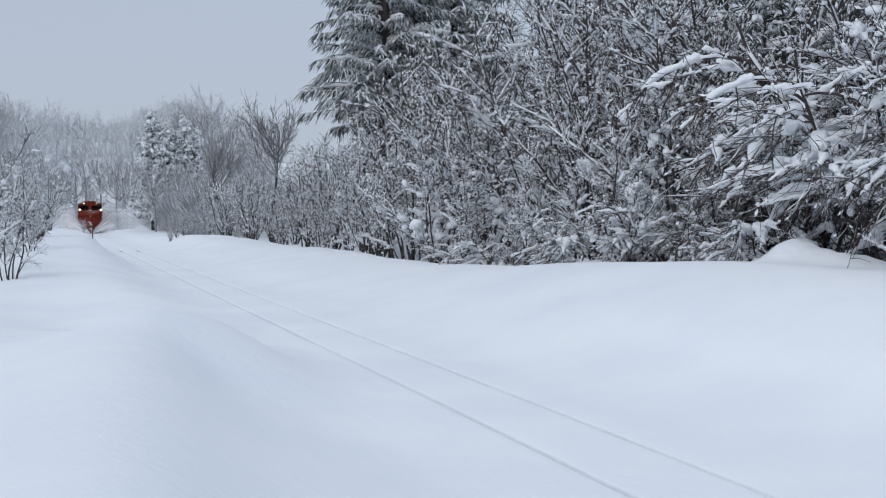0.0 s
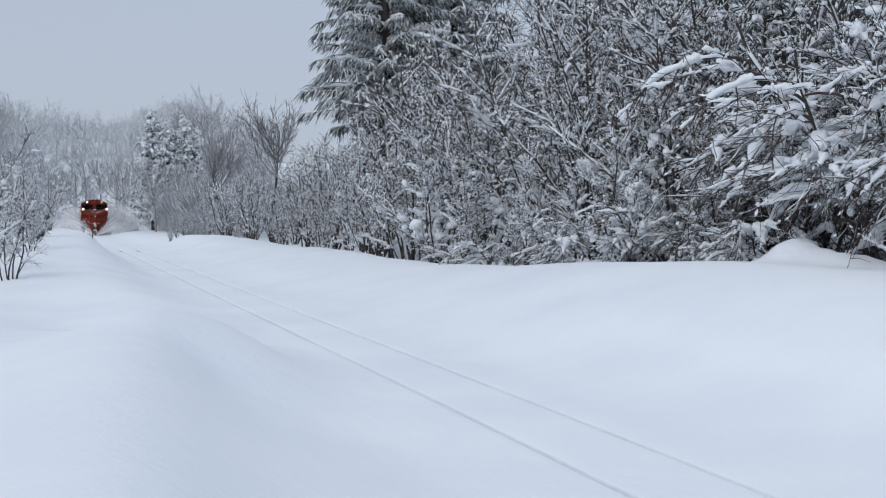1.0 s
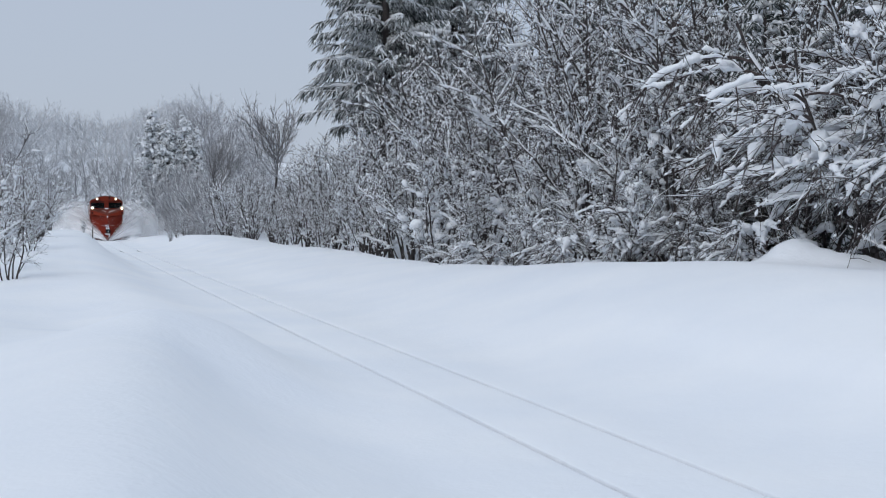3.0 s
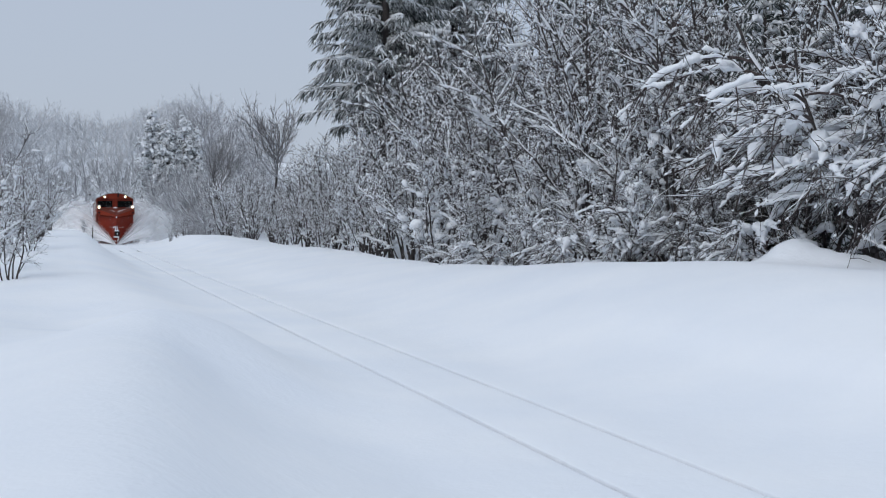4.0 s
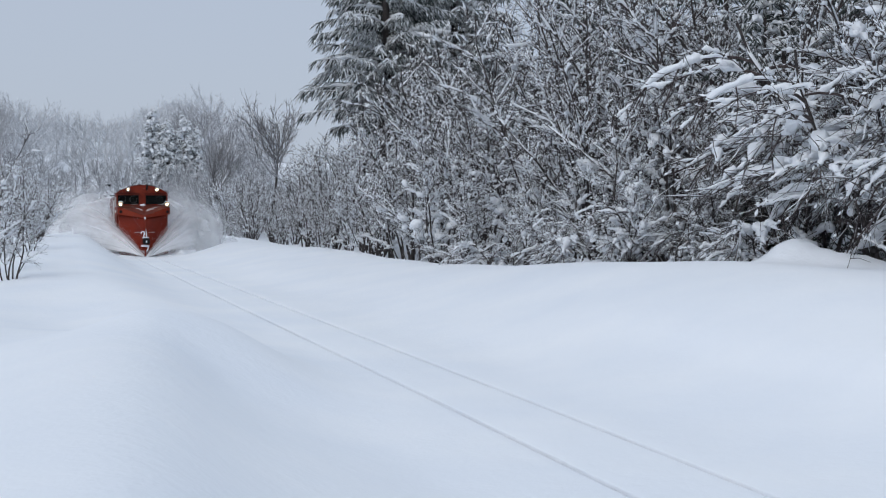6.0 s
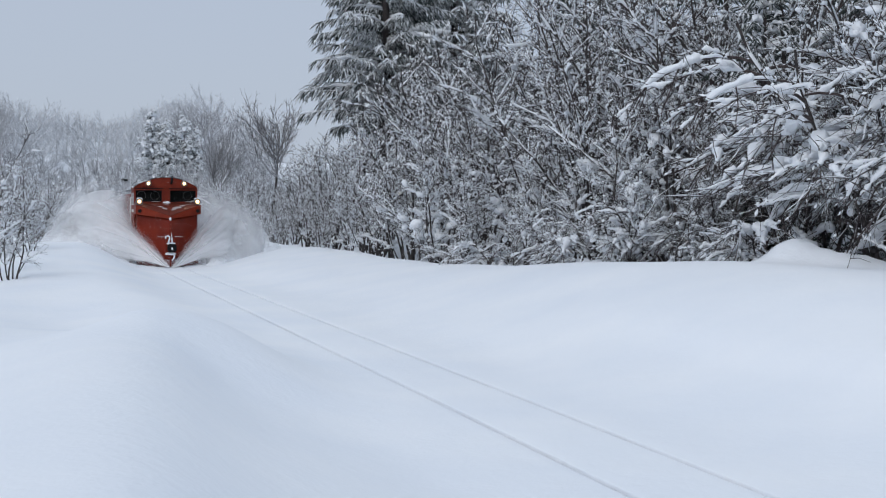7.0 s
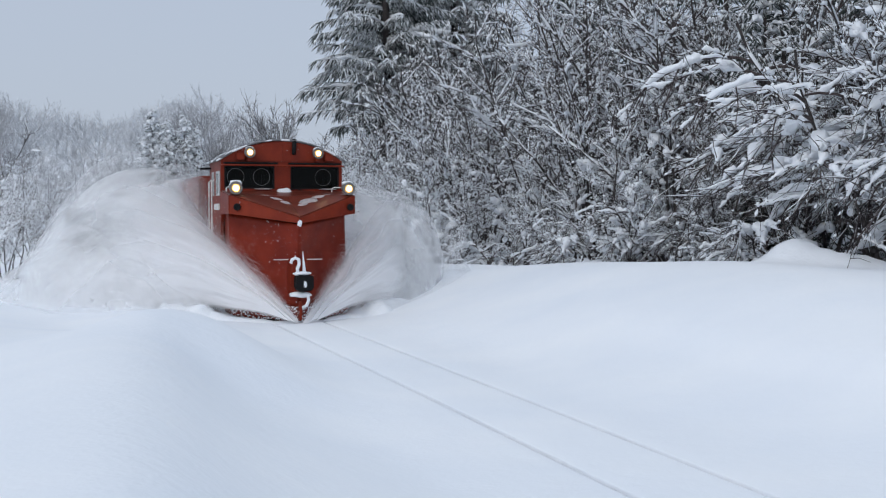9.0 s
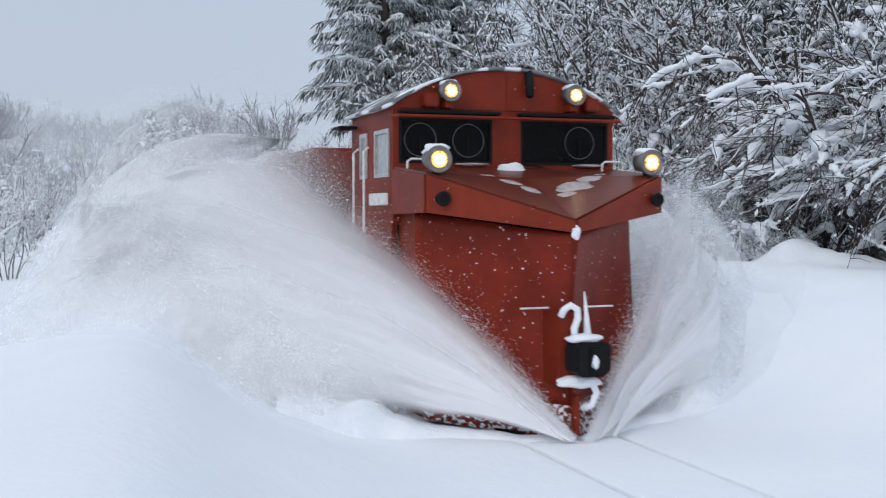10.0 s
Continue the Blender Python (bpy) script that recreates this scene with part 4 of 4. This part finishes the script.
def ride(u, q):
    """The way of the snow: up along the blade from its tip (q = 0 to 1), then out and back through the air."""
    air = np.clip(q - 1, 0, None)
    x = 0.05 + 1.28 * q
    y = -1.96 + 0.95 * np.minimum(q, 1) + 0.75 * air + 0.55 * air ** 2
    z = 0.02 + (0.40 + 1.55 * u) * q - (0.17 + 0.05 * u) * q ** 2
    return x, y, z


def thrown(side, m, seed, reach):
    """Grains along that way, spreading as they go."""
    g = np.random.default_rng(seed)
    u, q = g.beta(1.1, 1.5, m), reach * g.beta(0.95, 1.5, m)
    x, y, z = ride(u, q)
    return np.stack([side * x, y, z], -1) + g.normal(0, 1, (m, 3)) * (0.02 + 0.075 * q)[:, None]


def haze(side, m, seed, x0, x1, y0, y1, top):
    """Powder that hangs beside and behind the car: a dome that swells from the blade backwards."""
    g = np.random.default_rng(seed)
    y = y0 + (y1 - y0) * g.beta(1.0, 1.25, m)
    swell = np.clip((y - y0 + 0.25) / 3.1, 0, 1) ** 0.6
    q = g.beta(1.0, 1.25, m)
    x = x0 + (x1 - x0) * swell * q
    z = top * (0.2 + 0.8 * np.clip((y - y0) / 5.2, 0, 1) ** 0.8) * np.sqrt(np.clip(1 - q * q, 0, 1)) * g.beta(1.0, 1.15, m)
    P = np.stack([side * x, y, z], -1)
    return P + g.normal(0, 0.26, (m, 3)) * swell[:, None]


def powder_sheet(name, density, seed, fx=((0.0, 0.0), (0.3, 1.0), (0.6, 1.0), (1.0, 0.0)), fy=((0.0, 0.0), (0.06, 1.0), (0.62, 0.85), (1.0, 0.0)), low=0.25, streak=False):
    """Powder thin enough to see through: dense near the blade, streaky, fading to nothing at its edges."""
    m, n, l, b = material(name, 0.95)
    b.inputs["Base Color"].default_value = (0.98, 0.985, 0.995, 1)
    b.inputs["Specular IOR Level"].default_value = 0.0
    uv = n.new("ShaderNodeUVMap")
    sp = n.new("ShaderNodeSeparateXYZ")
    l.new(uv.outputs[0], sp.inputs[0])
    tc = n.new("ShaderNodeTexCoord")
    mp = n.new("ShaderNodeMapping")
    mp.inputs["Location"].default_value = (seed * 3.1, seed * 1.7, 0)
    if streak:
        mp.inputs["Scale"].default_value = (4.0, 1.6, 1.0)
    l.new(uv.outputs[0] if streak else tc.outputs["Object"], mp.inputs[0])
    t = n.new("ShaderNodeTexNoise")
    t.inputs["Scale"].default_value, t.inputs["Detail"].default_value, t.inputs["Roughness"].default_value = 1.0 if streak else 0.75, 4.0, 0.55
    l.new(mp.outputs[0], t.inputs["Vector"])
    cloud = n.new("ShaderNodeMapRange")
    cloud.inputs[1].default_value, cloud.inputs[2].default_value, cloud.inputs[3].default_value, cloud.inputs[4].default_value = 0.3, 0.65, low, 1.0
    l.new(t.outputs[0], cloud.inputs[0])

    def times(a, c):
        k = n.new("ShaderNodeMath")
        k.operation = "MULTIPLY"
        l.new(a, k.inputs[0])
        l.new(c, k.inputs[1])
        return k.outputs[0]

    def fade(src, pts):
        r = ramp(n, l, src, [(p, (v, v, v)) for p, v in pts])
        r.color_ramp.interpolation = "EASE"
        return r.outputs[0]

    a = times(fade(sp.outputs["X"], fx), fade(sp.outputs["Y"], fy))
    a = times(a, cloud.outputs[0])
    d = n.new("ShaderNodeMath")
    d.operation, d.use_clamp = "MULTIPLY", True
    l.new(a, d.inputs[0])
    d.inputs[1].default_value = density
    tr = n.new("ShaderNodeBsdfTranslucent")
    tr.inputs[0].default_value = (0.98, 0.985, 0.995, 1)
    mx = n.new("ShaderNodeMixShader")
    mx.inputs[0].default_value = 0.5
    l.new(b.outputs[0], mx.inputs[1])
    l.new(tr.outputs[0], mx.inputs[2])
    clear = n.new("ShaderNodeBsdfTransparent")
    m2 = n.new("ShaderNodeMixShader")
    l.new(d.outputs[0], m2.inputs[0])
    l.new(clear.outputs[0], m2.inputs[1])
    l.new(mx.outputs[0], m2.inputs[2])
    l.new(m2.outputs[0], n["Material Output"].inputs[0])
    return m


def sheet_mesh(name, f, mat, seed, nu=44, nv=44, swirl=0.14, calm=0.0):
    u, v = np.meshgrid(np.linspace(0, 1, nu), np.linspace(0, 1, nv))
    P = np.stack(f(u.ravel(), v.ravel()), -1)
    P = P + (curl(P, seed, 1.5, swirl) - P) * np.clip(u.ravel() / calm if calm else v.ravel() * 3, 0, 1)[:, None]
    i = (np.arange(nv - 1)[:, None] * nu + np.arange(nu - 1)[None]).reshape(-1)
    q = np.stack([i, i + 1, i + nu + 1, i + nu], -1)
    me = quad_mesh(name, P, q, mat)
    uv = me.uv_layers.new(name="UVMap")
    uv.data.foreach_set("uv", np.stack([u.ravel(), v.ravel()], -1)[q.ravel()].astype(np.float32).ravel())
    return me


def flung(side, reach, lift, off):
    def f(u, v):
        x, y, z = ride(u * lift, reach * v ** 1.2)
        return side * (x + off), y - off * 0.8, z + 0.2 * off
    return f


def dome(side, x1, y0, y1, top, k):
    """One skin of the cloud beside the car: u along the line, v from its crown beside the cab down to the ground outside."""
    def f(u, v):
        y = y0 + (y1 - y0) * u ** 1.3
        swell = np.clip((y - y0 + 0.1) / 3.4, 0, 1) ** 0.65
        rise = np.clip((y - y0) / 5.2, 0, 1) ** 0.8
        q = 1.62 * v
        x = 1.0 + (x1 - 1.0) * swell * k * np.sin(q)
        return (side * x, y + 0.6 * (1 - k) * 2, top * (0.2 + 0.8 * rise) * (0.4 + 0.6 * k) * np.cos(q))
    return f


BACK_FADE = ((0.0, 0.0), (0.13, 1.0), (0.65, 0.9), (1.0, 0.0))
CROWN_FADE = ((0.0, 0.05), (0.2, 0.4), (0.48, 1.0), (0.85, 1.0), (1.0, 0.65))
FLOW_ACROSS, FLOW_ALONG = ((0.0, 0.0), (0.2, 1.0), (0.55, 0.85), (1.0, 0.0)), ((0.0, 0.9), (0.15, 1.0), (0.6, 0.8), (1.0, 0.0))
SHEETS = [
    powder_sheet("thrown_powder_sheet", 1.6, 1, FLOW_ACROSS, FLOW_ALONG, 0.5, True),
    powder_sheet("dense_powder_core", 2.3, 2, BACK_FADE, CROWN_FADE, 0.7),
    powder_sheet("drifting_powder", 1.15, 3, BACK_FADE, CROWN_FADE, 0.25),
    powder_sheet("thin_powder", 0.42, 4, BACK_FADE, CROWN_FADE, 0.1),
    powder_sheet("faint_powder", 0.17, 5, BACK_FADE, CROWN_FADE, 0.0),
]
SPRAY = []
WAVE, CLOUD = "white sheet of powder snow flung from the blade", "billowing cloud of powder snow beside the train"


def bow_wave(side, seed):
    """Loose snow pushed up along the foot of the blade."""
    bm = bmesh.new()
    rows = []
    for i in range(33):
        u = i / 32
        c = Vector((side * (0.02 + 2.5 * u), -1.84 + 1.35 * u + 0.5 * u * u, -0.05))
        far = min(1.0, max(0.0, (u - 0.42) / 0.3))
        wide, tall = 0.10 + 0.1 * u + 0.4 * far, (0.07 + 0.16 * u + 0.36 * far * far) * (1 - 0.3 * u * u)
        away = Vector((side * 0.55, -0.83, 0))
        row = []
        for j in range(9):
            a = math.pi * j / 8
            p = c + away * wide * -math.cos(a) + Vector((0, 0, tall * math.sin(a)))
            row.append(bm.verts.new(p + 0.16 * u * Vector(noise.noise_vector(p * 3.0 + Vector((seed, 0, 0))))))
        rows.append(row)
    for a, b in zip(rows, rows[1:]):
        for j in range(8):
            bm.faces.new((a[j], a[j + 1], b[j + 1], b[j]))
    return bm


for nm, side, m, seed, reach in (("snow_spray", -1, 170000, 1, 3.7), ("snow_spray", 1, 130000, 2, 3.0)):
    top = tagged(new(nm), WAVE, "flying snow")
    ob = tagged(new("powder", grains("powder", curl(thrown(side, m, seed, reach), 5 + seed, 2.2, 0.08), 0.0045, seed)), kind="stuff")
    ob.parent = top
    part("bow_wave", bow_wave(side, seed), TREE_SNOW, top, "loose snow heaped along the blade's foot", 0, True)
    for k, (lift, off) in enumerate(((1.0, 0.0), (0.85, 0.09), (0.62, 0.2))):
        sh = new("powder_sheet", sheet_mesh("powder_sheet", flung(side, reach - 0.2 * k, lift, off), SHEETS[0], 10 * seed + k, swirl=0.07))
        sh.parent = top
    SPRAY.append(top)
for nm, side, m, seed, x1, y1, high in (("snow_cloud", -1, 230000, 3, 6.7, 10.5, 3.9), ("snow_cloud", 1, 160000, 4, 5.7, 8.5, 4.1)):
    top = tagged(new(nm), CLOUD, "flying snow")
    ob = tagged(new("powder", grains("powder", curl(haze(side, m, seed, 1.25, x1 + 0.1, -1.2, y1, high), 7 + seed, 2.6, 0.25), 0.0048, seed)), kind="stuff")
    ob.parent = top
    for k, (size, mat) in enumerate(((0.62, 1), (0.75, 2), (0.87, 3), (0.98, 4))):
        sh = new("powder_skin", sheet_mesh("powder_skin", dome(side, x1, -1.3, y1, high, size), SHEETS[mat], 20 * seed + 2 * k, 70, 50, 0.14 + 0.07 * k, 0.4))
        sh.parent = top
    SPRAY.append(top)

# window plane of the cab along the line: a steady 13 m/s
def run(t):
    return 12.0 + 13.0 * (10.0 - t)


def motions():
    ts = [0.5 * i for i in range(21)]
    walk(car, [(t, pose(0, run(t), grade(run(t)))) for t in ts])
    for i, ob in enumerate(SPRAY):
        sway = 0.0 if ob.name.startswith("snow_spray") else 1.0
        walk(ob, [(t, pose(0.0, run(t) + 0.18 * sway * math.sin(2.1 * t + i), grade(run(t)) + 0.06 * sway * math.sin(1.7 * t + 2 * i), 0, 0, 1.5 * sway * math.sin(1.3 * t + i))) for t in ts])


motions()
